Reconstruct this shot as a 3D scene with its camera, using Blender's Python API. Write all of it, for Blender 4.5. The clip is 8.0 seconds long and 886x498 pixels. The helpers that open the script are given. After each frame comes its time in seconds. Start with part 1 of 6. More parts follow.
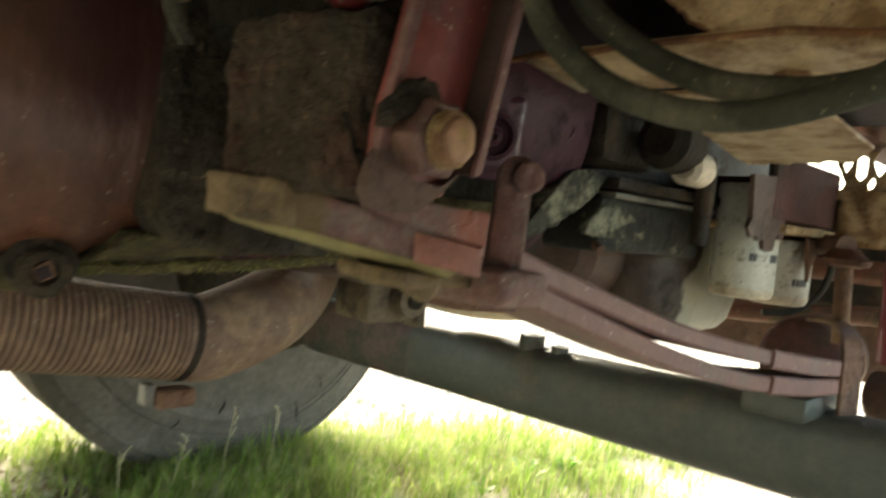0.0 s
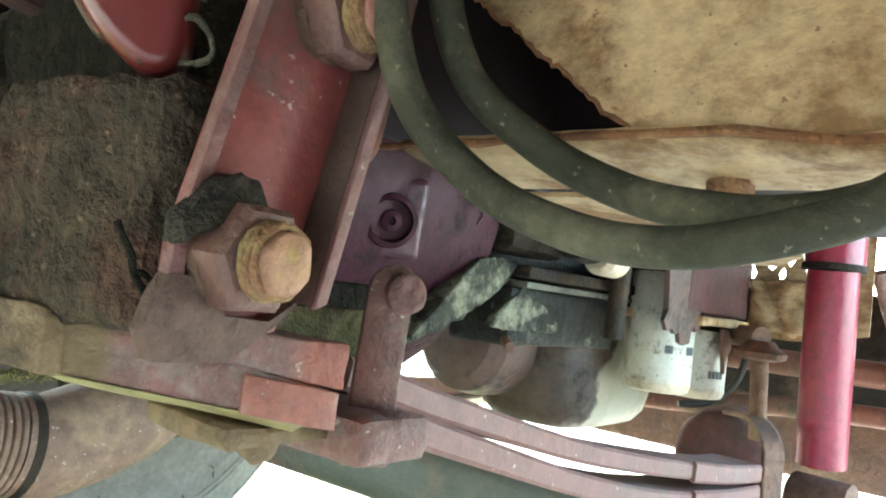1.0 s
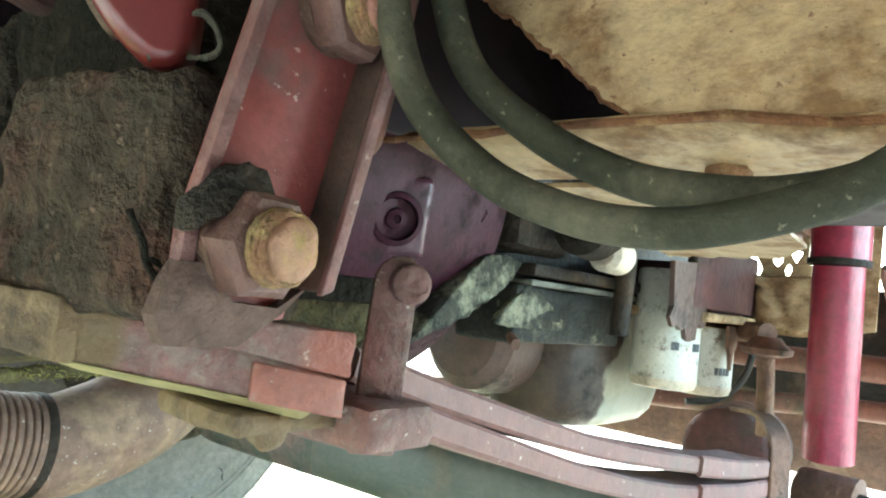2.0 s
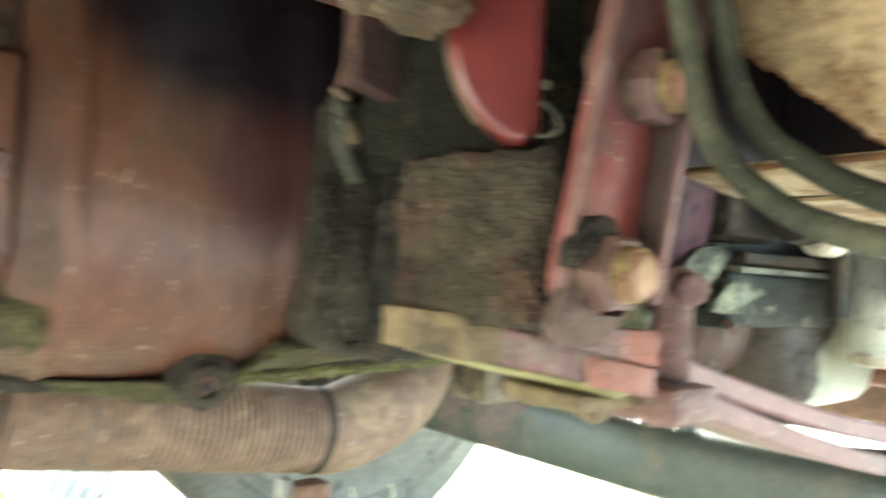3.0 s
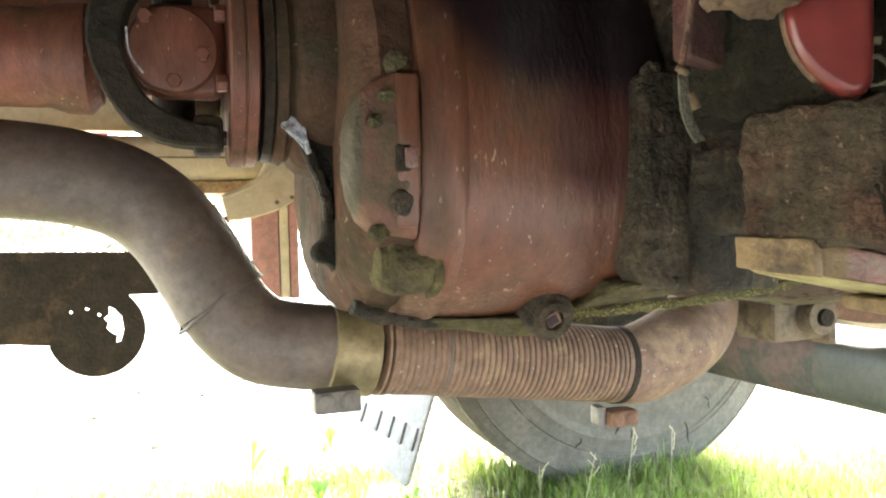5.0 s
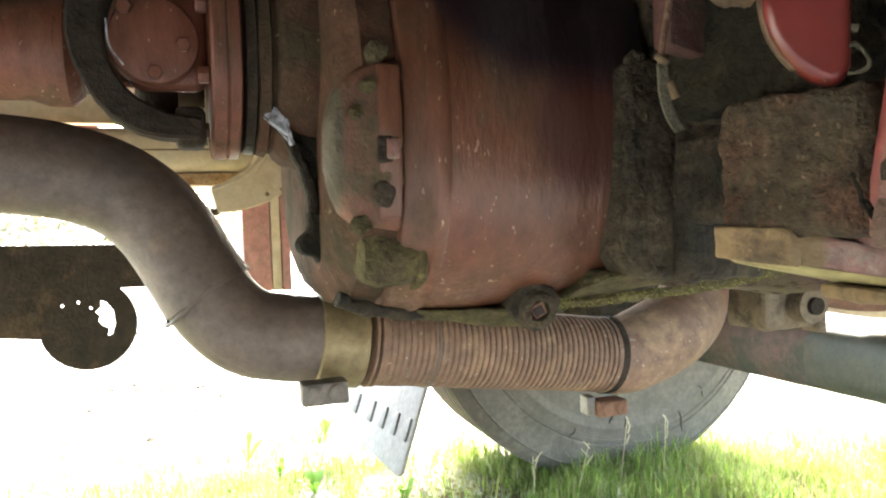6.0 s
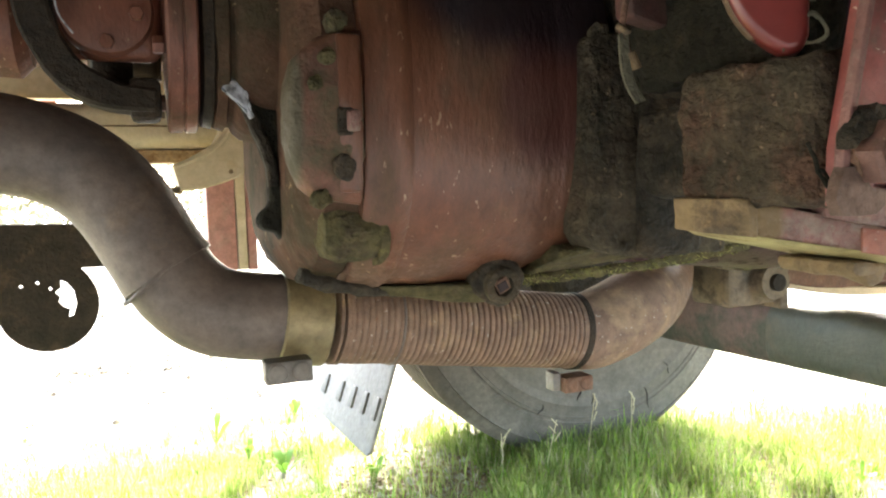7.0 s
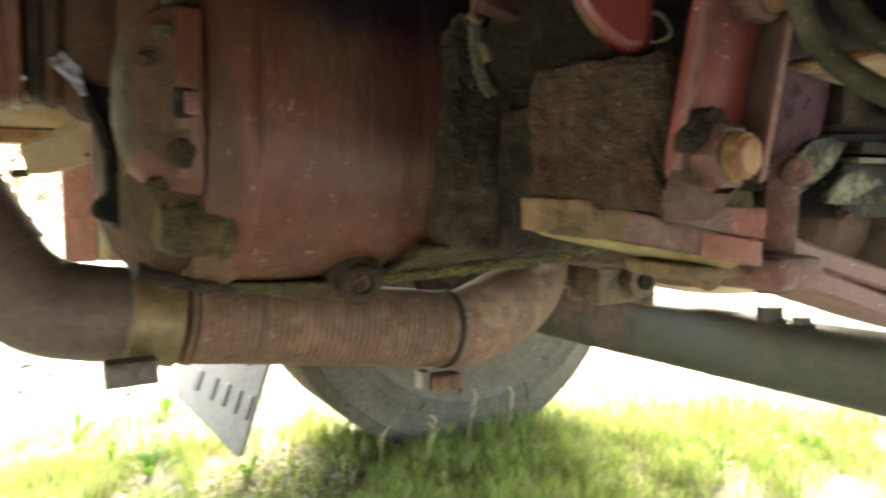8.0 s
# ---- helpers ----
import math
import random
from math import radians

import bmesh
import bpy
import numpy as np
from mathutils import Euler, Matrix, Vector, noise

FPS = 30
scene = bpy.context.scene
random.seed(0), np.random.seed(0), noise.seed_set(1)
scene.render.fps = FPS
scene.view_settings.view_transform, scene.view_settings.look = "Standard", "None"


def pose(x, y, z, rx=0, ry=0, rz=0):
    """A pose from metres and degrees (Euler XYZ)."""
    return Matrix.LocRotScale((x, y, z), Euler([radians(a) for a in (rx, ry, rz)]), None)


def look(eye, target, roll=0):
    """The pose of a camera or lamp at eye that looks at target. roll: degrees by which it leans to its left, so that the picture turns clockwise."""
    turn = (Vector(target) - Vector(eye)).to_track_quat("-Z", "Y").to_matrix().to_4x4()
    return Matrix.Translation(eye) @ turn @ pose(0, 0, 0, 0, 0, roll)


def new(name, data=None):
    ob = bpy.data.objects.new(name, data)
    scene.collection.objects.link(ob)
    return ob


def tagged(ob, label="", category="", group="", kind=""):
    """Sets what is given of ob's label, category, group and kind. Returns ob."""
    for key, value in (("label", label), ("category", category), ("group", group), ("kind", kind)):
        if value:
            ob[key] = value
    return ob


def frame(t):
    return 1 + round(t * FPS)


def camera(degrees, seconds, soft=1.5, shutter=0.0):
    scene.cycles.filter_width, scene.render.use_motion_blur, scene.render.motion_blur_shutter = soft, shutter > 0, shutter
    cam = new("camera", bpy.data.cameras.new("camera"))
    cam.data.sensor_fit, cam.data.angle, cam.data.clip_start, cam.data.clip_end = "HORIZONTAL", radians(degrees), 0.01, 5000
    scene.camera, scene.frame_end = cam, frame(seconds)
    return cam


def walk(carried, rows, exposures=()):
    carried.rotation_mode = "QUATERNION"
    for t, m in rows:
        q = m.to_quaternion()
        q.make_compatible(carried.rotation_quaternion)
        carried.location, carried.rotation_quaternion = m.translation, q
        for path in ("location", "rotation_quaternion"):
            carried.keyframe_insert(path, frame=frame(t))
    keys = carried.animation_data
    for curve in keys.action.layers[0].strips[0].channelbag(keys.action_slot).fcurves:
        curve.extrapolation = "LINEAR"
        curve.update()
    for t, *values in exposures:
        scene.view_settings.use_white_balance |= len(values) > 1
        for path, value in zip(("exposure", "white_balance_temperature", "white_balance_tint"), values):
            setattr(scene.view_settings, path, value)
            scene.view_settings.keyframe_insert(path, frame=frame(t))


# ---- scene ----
# Camera: a hand-held camera under the near side of an old truck, facing the gearbox and the far front wheel.
cam = camera(62.8, 8.0, 2.0, 0.5)
PATH = [
    (0, (0.012, 0.026, 0.685), (1.431, 1.432, 0.591), 5.9),
    (0.5, (0.065, 0.049, 0.708), (1.579, 1.355, 0.746), 6.2),
    (1, (0.087, 0.066, 0.712), (1.636, 1.326, 0.827), 6.9),
    (2.5, (0.078, 0.058, 0.705), (1.588, 1.363, 0.828), 5.2),
    (3, (-0.021, 0.049, 0.713), (1.206, 1.627, 0.766), 3.1),
    (3.5, (-0.105, 0.024, 0.708), (0.801, 1.807, 0.687), 1.3),
    (4, (-0.137, 0.003, 0.706), (0.597, 1.863, 0.648), -0.0),
    (5.5, (-0.135, -0.01, 0.707), (0.525, 1.876, 0.633), -1.5),
    (6, (-0.125, -0.011, 0.707), (0.545, 1.871, 0.61), -1.8),
    (6.5, (-0.119, -0.01, 0.704), (0.571, 1.864, 0.58), -1.8),
    (7, (-0.116, -0.008, 0.701), (0.624, 1.844, 0.55), -1.8),
    (7.5, (-0.111, -0.006, 0.699), (0.671, 1.826, 0.526), -1.6),
    (8, (-0.075, 0.004, 0.701), (0.922, 1.729, 0.527), -0.1),
]
EXPOSURES = [(0.0, 3.65, 7900, 0), (0.5, 5.0, 6800, -2), (1.0, 5.28, 6100, -6), (2.5, 5.42, 6000, -9), (3.0, 5.8, 6400, -8), (4.0, 5.62, 7000, 3),
             (5.5, 5.3, 7000, 3), (6.5, 5.0, 7000, 4), (7.5, 4.68, 7300, 4), (8.0, 4.38, 8000, 3)]
walk(cam, [(t, look(eye, target, roll)) for t, eye, target, roll in PATH], EXPOSURES)

# ---- light: bright hazy day, the sun high beyond the far side of the truck ----
SUN_ELEVATION, SUN_AZIMUTH = radians(40), radians(34)   # azimuth from +y towards +x
world = bpy.data.worlds.new("sky")
scene.world = world
world.use_nodes = True
wn, wl = world.node_tree.nodes, world.node_tree.links
sky = wn.new("ShaderNodeTexSky")
sky.sky_type = "NISHITA"
sky.sun_disc = False
sky.sun_elevation, sky.sun_rotation = SUN_ELEVATION, SUN_AZIMUTH
sky.dust_density = 3.0
wn["Background"].inputs["Strength"].default_value = 0.15
wl.new(sky.outputs["Color"], wn["Background"].inputs["Color"])
sun_data = bpy.data.lights.new("sun", "SUN")
sun_data.energy, sun_data.angle, sun_data.color = 1.55, radians(55), (1.0, 0.96, 0.90)
sun = new("sun", sun_data)
sun_from = Vector((math.cos(SUN_ELEVATION) * math.sin(SUN_AZIMUTH), math.cos(SUN_ELEVATION) * math.cos(SUN_AZIMUTH), math.sin(SUN_ELEVATION)))
sun.matrix_world = look(sun_from * 30, (0, 0, 0))
scene.view_settings.exposure = 0.0


# ---- materials ----
def surface(name, base, second, rough=0.6, metal=0.0, scale=18.0, dirt=None, dirt_amount=0.4, dirt_scale=7.0,
            bump=0.25, bump_scale=120.0, speck=None, stretch=(1, 1, 1), rough_dirt=0.9, seed=0.0, grain=0.32, relief=0.006, gloss=0.5):
    """A worn surface: two colours mixed by coarse noise, a layer of dirt with ragged edges, fine specks and relief."""
    m = bpy.data.materials.new(name)
    m.use_nodes = True
    n, l = m.node_tree.nodes, m.node_tree.links
    b = n["Principled BSDF"]
    geo = n.new("ShaderNodeNewGeometry")
    mp = n.new("ShaderNodeMapping")
    mp.inputs["Scale"].default_value = stretch
    mp.inputs["Location"].default_value = (seed, seed * 0.7, -seed)
    l.new(geo.outputs["Position"], mp.inputs["Vector"])

    def tex(s, detail=8.0, roughness=0.62):
        t = n.new("ShaderNodeTexNoise")
        t.inputs["Scale"].default_value, t.inputs["Detail"].default_value, t.inputs["Roughness"].default_value = s, detail, roughness
        l.new(mp.outputs["Vector"], t.inputs["Vector"])
        return t.outputs["Fac"]

    def ramp(fac, a, z):
        r = n.new("ShaderNodeMapRange")
        r.inputs["From Min"].default_value, r.inputs["From Max"].default_value = a, z
        l.new(fac, r.inputs["Value"])
        return r.outputs["Result"]

    def mix(fac, one, two):
        x = n.new("ShaderNodeMix")
        x.data_type = "RGBA"
        l.new(fac, x.inputs["Factor"])
        for socket, v in ((x.inputs[6], one), (x.inputs[7], two)):
            if isinstance(v, tuple):
                socket.default_value = (*v, 1)
            else:
                l.new(v, socket)
        return x.outputs[2]

    coarse = tex(scale)
    colour = mix(ramp(coarse, 0.35, 0.68), base, second)
    rough_out = None
    if dirt:
        d = ramp(tex(dirt_scale, 10.0, 0.7), 0.62 - 0.28 * dirt_amount, 0.74 - 0.28 * dirt_amount)
        colour = mix(d, colour, dirt)
        rr = n.new("ShaderNodeMapRange")
        rr.inputs["To Min"].default_value, rr.inputs["To Max"].default_value = rough, rough_dirt
        l.new(d, rr.inputs["Value"])
        rough_out = rr.outputs["Result"]
    if speck:
        colour = mix(ramp(tex(bump_scale * 1.3, 3.0), 0.66, 0.72), colour, speck)
    # fine and middling grain in the tone
    tone = n.new("ShaderNodeMapRange")
    tone.inputs["From Min"].default_value, tone.inputs["From Max"].default_value = 0.32, 0.68
    tone.inputs["To Min"].default_value, tone.inputs["To Max"].default_value = 1.0 - grain, 1.0 + grain
    l.new(tex(bump_scale * 0.55, 12.0, 0.75), tone.inputs["Value"])
    hsv = n.new("ShaderNodeHueSaturation")
    l.new(tone.outputs["Result"], hsv.inputs["Value"])
    l.new(colour, hsv.inputs["Color"])
    l.new(hsv.outputs["Color"], b.inputs["Base Color"])
    if rough_out:
        l.new(rough_out, b.inputs["Roughness"])
    else:
        b.inputs["Roughness"].default_value = rough
    b.inputs["Metallic"].default_value = metal
    b.inputs["Specular IOR Level"].default_value = gloss
    if bump:
        height = n.new("ShaderNodeMath")
        height.operation = "ADD"
        l.new(tex(bump_scale, 6.0), height.inputs[0])
        l.new(tex(bump_scale * 0.25, 6.0), height.inputs[1])
        bp = n.new("ShaderNodeBump")
        bp.inputs["Strength"].default_value, bp.inputs["Distance"].default_value = bump, relief
        l.new(height.outputs[0], bp.inputs["Height"])
        l.new(bp.outputs["Normal"], b.inputs["Normal"])
    return m


RED = surface("red paint, dusty", (0.150, 0.052, 0.031), (0.105, 0.043, 0.025), 0.5, dirt=(0.075, 0.052, 0.028), dirt_amount=0.45, speck=(0.28, 0.19, 0.12), stretch=(1, 1, 0.4), gloss=0.35)
SHADED_RED = surface("red paint with shade painted over the top", (0.128, 0.049, 0.026), (0.088, 0.039, 0.021), 0.36, dirt=(0.085, 0.056, 0.030), dirt_amount=0.42, speck=(0.28, 0.19, 0.12), stretch=(1, 1, 0.35), gloss=0.45)


def add_stain_or_shade(m, tone, at, size, soft=0.35, wobble=0.4):
    """A patch of another tone, stain or painted shade, of rounded outline on a material, round a place and of a size
    along the three axes.
    """
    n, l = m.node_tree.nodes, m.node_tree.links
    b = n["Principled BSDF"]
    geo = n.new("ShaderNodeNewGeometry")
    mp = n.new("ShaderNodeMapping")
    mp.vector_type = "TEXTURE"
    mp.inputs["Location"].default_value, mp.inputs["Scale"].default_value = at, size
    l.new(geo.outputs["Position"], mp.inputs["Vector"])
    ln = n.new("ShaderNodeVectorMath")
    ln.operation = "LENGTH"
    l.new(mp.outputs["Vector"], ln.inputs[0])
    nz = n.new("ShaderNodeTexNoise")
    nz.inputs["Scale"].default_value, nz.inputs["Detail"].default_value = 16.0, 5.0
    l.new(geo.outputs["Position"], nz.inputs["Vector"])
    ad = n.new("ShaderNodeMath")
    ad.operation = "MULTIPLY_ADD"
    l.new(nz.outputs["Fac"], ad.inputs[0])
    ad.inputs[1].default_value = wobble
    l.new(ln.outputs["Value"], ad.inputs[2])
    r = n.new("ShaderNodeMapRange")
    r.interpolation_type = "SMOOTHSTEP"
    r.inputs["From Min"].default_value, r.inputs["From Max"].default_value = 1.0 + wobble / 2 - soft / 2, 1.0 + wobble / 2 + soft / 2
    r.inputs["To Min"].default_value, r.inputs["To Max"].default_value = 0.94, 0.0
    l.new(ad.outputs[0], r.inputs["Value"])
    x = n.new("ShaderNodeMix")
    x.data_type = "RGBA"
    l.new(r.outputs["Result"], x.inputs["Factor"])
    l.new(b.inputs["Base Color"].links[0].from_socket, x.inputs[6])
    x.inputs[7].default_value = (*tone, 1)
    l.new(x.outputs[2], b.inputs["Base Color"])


# a darker red patch on the housing's side
add_stain_or_shade(SHADED_RED, (0.070, 0.024, 0.018), (0.205, 0.54, 0.785), (0.050, 0.3, 0.060), 0.5)
# soft shadow over the housing's top, put into its colour
add_stain_or_shade(SHADED_RED, (0.014, 0.009, 0.012), (0.19, 0.54, 0.930), (0.145, 0.6, 0.118), 0.35, 0.25)
RED_CLEAN = surface("red paint", (0.220, 0.046, 0.038), (0.175, 0.046, 0.038), 0.45, dirt=(0.15, 0.085, 0.066), dirt_amount=0.32, dirt_scale=14, bump=0.2, speck=(0.42, 0.32, 0.26), grain=0.22)
RED_GLOSS = surface("glossy red paint", (0.155, 0.024, 0.020), (0.12, 0.021, 0.018), 0.28, dirt=(0.12, 0.05, 0.038), dirt_amount=0.15, bump=0.04, grain=0.08)
RED_DARK = surface("dark maroon paint, oily", (0.075, 0.026, 0.021), (0.05, 0.021, 0.017), 0.6, dirt=(0.04, 0.03, 0.02), dirt_amount=0.4, bump=0.4, gloss=0.3)
SPRING_RED = surface("dusty red spring steel", (0.185, 0.085, 0.066), (0.150, 0.075, 0.060), 0.6, dirt=(0.185, 0.125, 0.10), dirt_amount=0.4, dirt_scale=10, bump=0.25, speck=(0.36, 0.28, 0.23), grain=0.15)
RUST_AND_SEAM_SHADE = surface("orange-brown for rust and seam shadow", (0.24, 0.105, 0.035), (0.15, 0.062, 0.025), 0.85, dirt=(0.32, 0.18, 0.07), dirt_amount=0.35, dirt_scale=60, bump=0.8)
# red made paler to carry the bright haze before the post
RED_HAZED = surface("red paint lightened for haze", (0.36, 0.17, 0.13), (0.30, 0.14, 0.11), 0.6, dirt=(0.30, 0.20, 0.15), dirt_amount=0.3, bump=0.2)
BARE = surface("bare brown rim", (0.115, 0.070, 0.034), (0.080, 0.048, 0.025), 0.6, dirt=(0.070, 0.046, 0.026), dirt_amount=0.3, dirt_scale=40, bump=0.4)
SOIL = surface("dry brown soil", (0.17, 0.115, 0.07), (0.10, 0.068, 0.042), 0.95, bump=0.9)
RED_WORN = surface("red paint, worn to primer", (0.190, 0.085, 0.066), (0.150, 0.078, 0.062), 0.6, dirt=(0.21, 0.150, 0.122), dirt_amount=0.48, dirt_scale=70, bump=0.6, speck=(0.45, 0.38, 0.32))
add_stain_or_shade(RED_WORN, (0.155, 0.105, 0.048), (0.182, 0.298, 0.684), (0.021, 0.040, 0.030), 0.35, 0.9)
add_stain_or_shade(RED_WORN, (0.255, 0.085, 0.055), (0.282, 0.262, 0.680), (0.024, 0.030, 0.020), 0.5, 0.8)
RED_EDGE = surface("dusty pink-red edge", (0.180, 0.078, 0.064), (0.150, 0.075, 0.062), 0.6, dirt=(0.200, 0.128, 0.105), dirt_amount=0.35, dirt_scale=30, bump=0.4, speck=(0.36, 0.28, 0.22))
GRIME = surface("oily grime", (0.017, 0.015, 0.010), (0.038, 0.030, 0.020), 0.7, dirt=(0.075, 0.054, 0.034), dirt_amount=0.42, dirt_scale=16, bump=1.0, bump_scale=80, scale=26, grain=0.7, gloss=0.25, relief=0.012)
CRUST = surface("dry brown crust", (0.043, 0.034, 0.021), (0.068, 0.049, 0.030), 0.85, dirt=(0.086, 0.047, 0.030), dirt_amount=0.48, dirt_scale=22, bump=1.0, bump_scale=75, scale=30, speck=(0.15, 0.105, 0.07), grain=0.65, gloss=0.2, relief=0.012)
COVER = surface("red cover under green dirt", (0.125, 0.050, 0.028), (0.095, 0.043, 0.024), 0.6, dirt=(0.062, 0.054, 0.026), dirt_amount=0.36, dirt_scale=9, bump=0.5, bump_scale=70)
add_stain_or_shade(COVER, (0.046, 0.040, 0.019), (-0.020, 0.57, 0.76), (0.013, 0.2, 0.10), 0.5, 0.9)
YELLOW = surface("dull yellow for paint and ground light", (0.30, 0.25, 0.095), (0.22, 0.175, 0.07), 0.65, dirt=(0.20, 0.14, 0.06), dirt_amount=0.3, dirt_scale=24, bump=0.4)
ORANGE = surface("orange-red paint", (0.27, 0.092, 0.058), (0.22, 0.080, 0.052), 0.5, dirt=(0.26, 0.17, 0.13), dirt_amount=0.3, dirt_scale=40, bump=0.3, speck=(0.42, 0.34, 0.28))
PRIMER = surface("pinkish worn steel", (0.34, 0.135, 0.095), (0.29, 0.165, 0.080), 0.5, 0.15, dirt=(0.34, 0.23, 0.085), dirt_amount=0.45, dirt_scale=90, bump=0.4, bump_scale=200)
OIL_CAKE = surface("black oily cake", (0.012, 0.011, 0.008), (0.024, 0.021, 0.014), 0.85, dirt=(0.040, 0.034, 0.020), dirt_amount=0.3, dirt_scale=18, bump=0.9, bump_scale=80, gloss=0.1, relief=0.010)
CASE_DARK = surface("dark red casting under oily dirt", (0.078, 0.040, 0.025), (0.055, 0.034, 0.020), 0.8, dirt=(0.042, 0.033, 0.019), dirt_amount=0.5, dirt_scale=11, bump=0.6, bump_scale=70, speck=(0.20, 0.14, 0.08), gloss=0.15)
MOSSY = surface("moss and dried dirt", (0.095, 0.080, 0.036), (0.068, 0.056, 0.028), 0.9, dirt=(0.14, 0.13, 0.050), dirt_amount=0.4, dirt_scale=50, bump=1.0, bump_scale=110, grain=0.5, gloss=0.2)
DRYGREY = surface("frayed grey fibre", (0.13, 0.12, 0.075), (0.085, 0.075, 0.050), 0.9, bump=0.8, bump_scale=200)
# near-black that carries the shade of hollows and cracks
HOLLOW_BLACK = surface("black standing in for shade in hollows", (0.014, 0.009, 0.011), (0.020, 0.011, 0.011), 0.6, dirt=(0.03, 0.02, 0.02), dirt_amount=0.2, bump=0.1, gloss=0.25)
GRIME_GREEN = surface("mossy grime", (0.060, 0.052, 0.024), (0.105, 0.090, 0.040), 0.85, dirt=(0.075, 0.056, 0.034), dirt_amount=0.5, dirt_scale=20, bump=1.0, bump_scale=80, scale=30, grain=0.6, gloss=0.2, relief=0.012)
BLACK_OIL = surface("black oily iron", (0.017, 0.013, 0.009), (0.032, 0.024, 0.016), 0.6, dirt=(0.07, 0.048, 0.03), dirt_amount=0.32, bump=0.6, gloss=0.15)
SOOT = surface("sooty cast iron with pale scuffs", (0.016, 0.016, 0.012), (0.032, 0.031, 0.024), 0.65, dirt=(0.17, 0.16, 0.11), dirt_amount=0.18, dirt_scale=24, bump=0.8, grain=0.6, gloss=0.25)
DUSTY = surface("brown-grey dust", (0.135, 0.088, 0.068), (0.100, 0.066, 0.050), 0.9, dirt=(0.075, 0.055, 0.044), dirt_amount=0.35, dirt_scale=30, bump=0.6, speck=(0.30, 0.24, 0.19), grain=0.4, gloss=0.2)
HAZEL = surface("brown dirty bracket paint", (0.175, 0.130, 0.080), (0.125, 0.095, 0.062), 0.75, dirt=(0.07, 0.055, 0.04), dirt_amount=0.4, dirt_scale=24, bump=0.6)
DULL = surface("dull grey steel", (0.14, 0.125, 0.11), (0.09, 0.08, 0.07), 0.5, 0.4, bump=0.4)
OLIVE = surface("olive and brown paint, dirty", (0.195, 0.130, 0.058), (0.125, 0.080, 0.038), 0.7, dirt=(0.075, 0.052, 0.030), dirt_amount=0.48, dirt_scale=26, bump=0.6)
EXHAUST = surface("rusty exhaust steel", (0.185, 0.115, 0.075), (0.135, 0.085, 0.058), 0.7, 0.15, dirt=(0.25, 0.17, 0.105), dirt_amount=0.4, dirt_scale=14, bump=0.3, speck=(0.42, 0.38, 0.32))
EXHAUST_DARK = surface("dark heat-stained pipe", (0.082, 0.066, 0.056), (0.115, 0.088, 0.070), 0.55, 0.1, dirt=(0.15, 0.11, 0.08), dirt_amount=0.3, bump=0.12)
BRASSY = surface("yellowed clamp steel", (0.20, 0.165, 0.085), (0.15, 0.115, 0.062), 0.45, 0.45, dirt=(0.09, 0.06, 0.03), dirt_amount=0.35, bump=0.2)
RUST_BOLT = surface("rusty bolt", (0.32, 0.17, 0.075), (0.22, 0.10, 0.05), 0.7, 0.1, dirt=(0.42, 0.30, 0.12), dirt_amount=0.45, dirt_scale=40, bump=0.9, bump_scale=200, scale=60)
RUST_DARK = surface("dark rust", (0.165, 0.085, 0.050), (0.105, 0.058, 0.040), 0.8, 0.1, dirt=(0.22, 0.135, 0.08), dirt_amount=0.4, bump=0.7)
TAN = surface("tan paint, rust-stained", (0.40, 0.275, 0.135), (0.27, 0.165, 0.070), 0.5, dirt=(0.19, 0.105, 0.042), dirt_amount=0.52, dirt_scale=20, bump=0.35, bump_scale=190, speck=(0.15, 0.070, 0.028), scale=10, stretch=(1, 1, 1.4), grain=0.32, relief=0.002)
TAN_PALE = surface("tan paint, pale", (0.50, 0.42, 0.27), (0.42, 0.34, 0.20), 0.5, dirt=(0.36, 0.25, 0.13), dirt_amount=0.15, bump=0.12, grain=0.15)
RUBBER = surface("perished rubber hose", (0.034, 0.034, 0.019), (0.046, 0.044, 0.026), 0.75, dirt=(0.088, 0.080, 0.050), dirt_amount=0.45, dirt_scale=16, bump=0.3, bump_scale=220, speck=(0.16, 0.14, 0.09), gloss=0.22, grain=0.3)
TYRE = surface("tyre rubber, dusty", (0.072, 0.062, 0.054), (0.100, 0.086, 0.075), 0.8, dirt=(0.145, 0.123, 0.106), dirt_amount=0.3, dirt_scale=4, bump=0.25)
FLAP = surface("grey rubber flap", (0.135, 0.118, 0.112), (0.112, 0.099, 0.094), 0.8, dirt=(0.16, 0.14, 0.13), dirt_amount=0.3, bump=0.3)
FLAP_MARK = surface("dark rubber mark", (0.072, 0.064, 0.060), (0.085, 0.075, 0.070), 0.8)
PURPLE = surface("wine-red paint", (0.038, 0.008, 0.016), (0.028, 0.007, 0.012), 0.45, dirt=(0.022, 0.013, 0.013), dirt_amount=0.35, dirt_scale=20, bump=0.2, gloss=0.15)
PURPLE_GLOSS = surface("glossy wine-red paint", (0.055, 0.010, 0.022), (0.040, 0.009, 0.016), 0.3, dirt=(0.03, 0.016, 0.016), dirt_amount=0.25, dirt_scale=20, bump=0.15, gloss=0.5)
SCUFFED = surface("sooty iron under pale scuffed crust", (0.022, 0.022, 0.016), (0.050, 0.048, 0.034), 0.7, dirt=(0.21, 0.20, 0.135), dirt_amount=0.5, dirt_scale=22, bump=0.9, grain=0.6, gloss=0.2)
END_RED = surface("dull red paint over iron", (0.110, 0.060, 0.050), (0.080, 0.058, 0.046), 0.55, dirt=(0.054, 0.055, 0.043), dirt_amount=0.62, dirt_scale=8, bump=0.3)
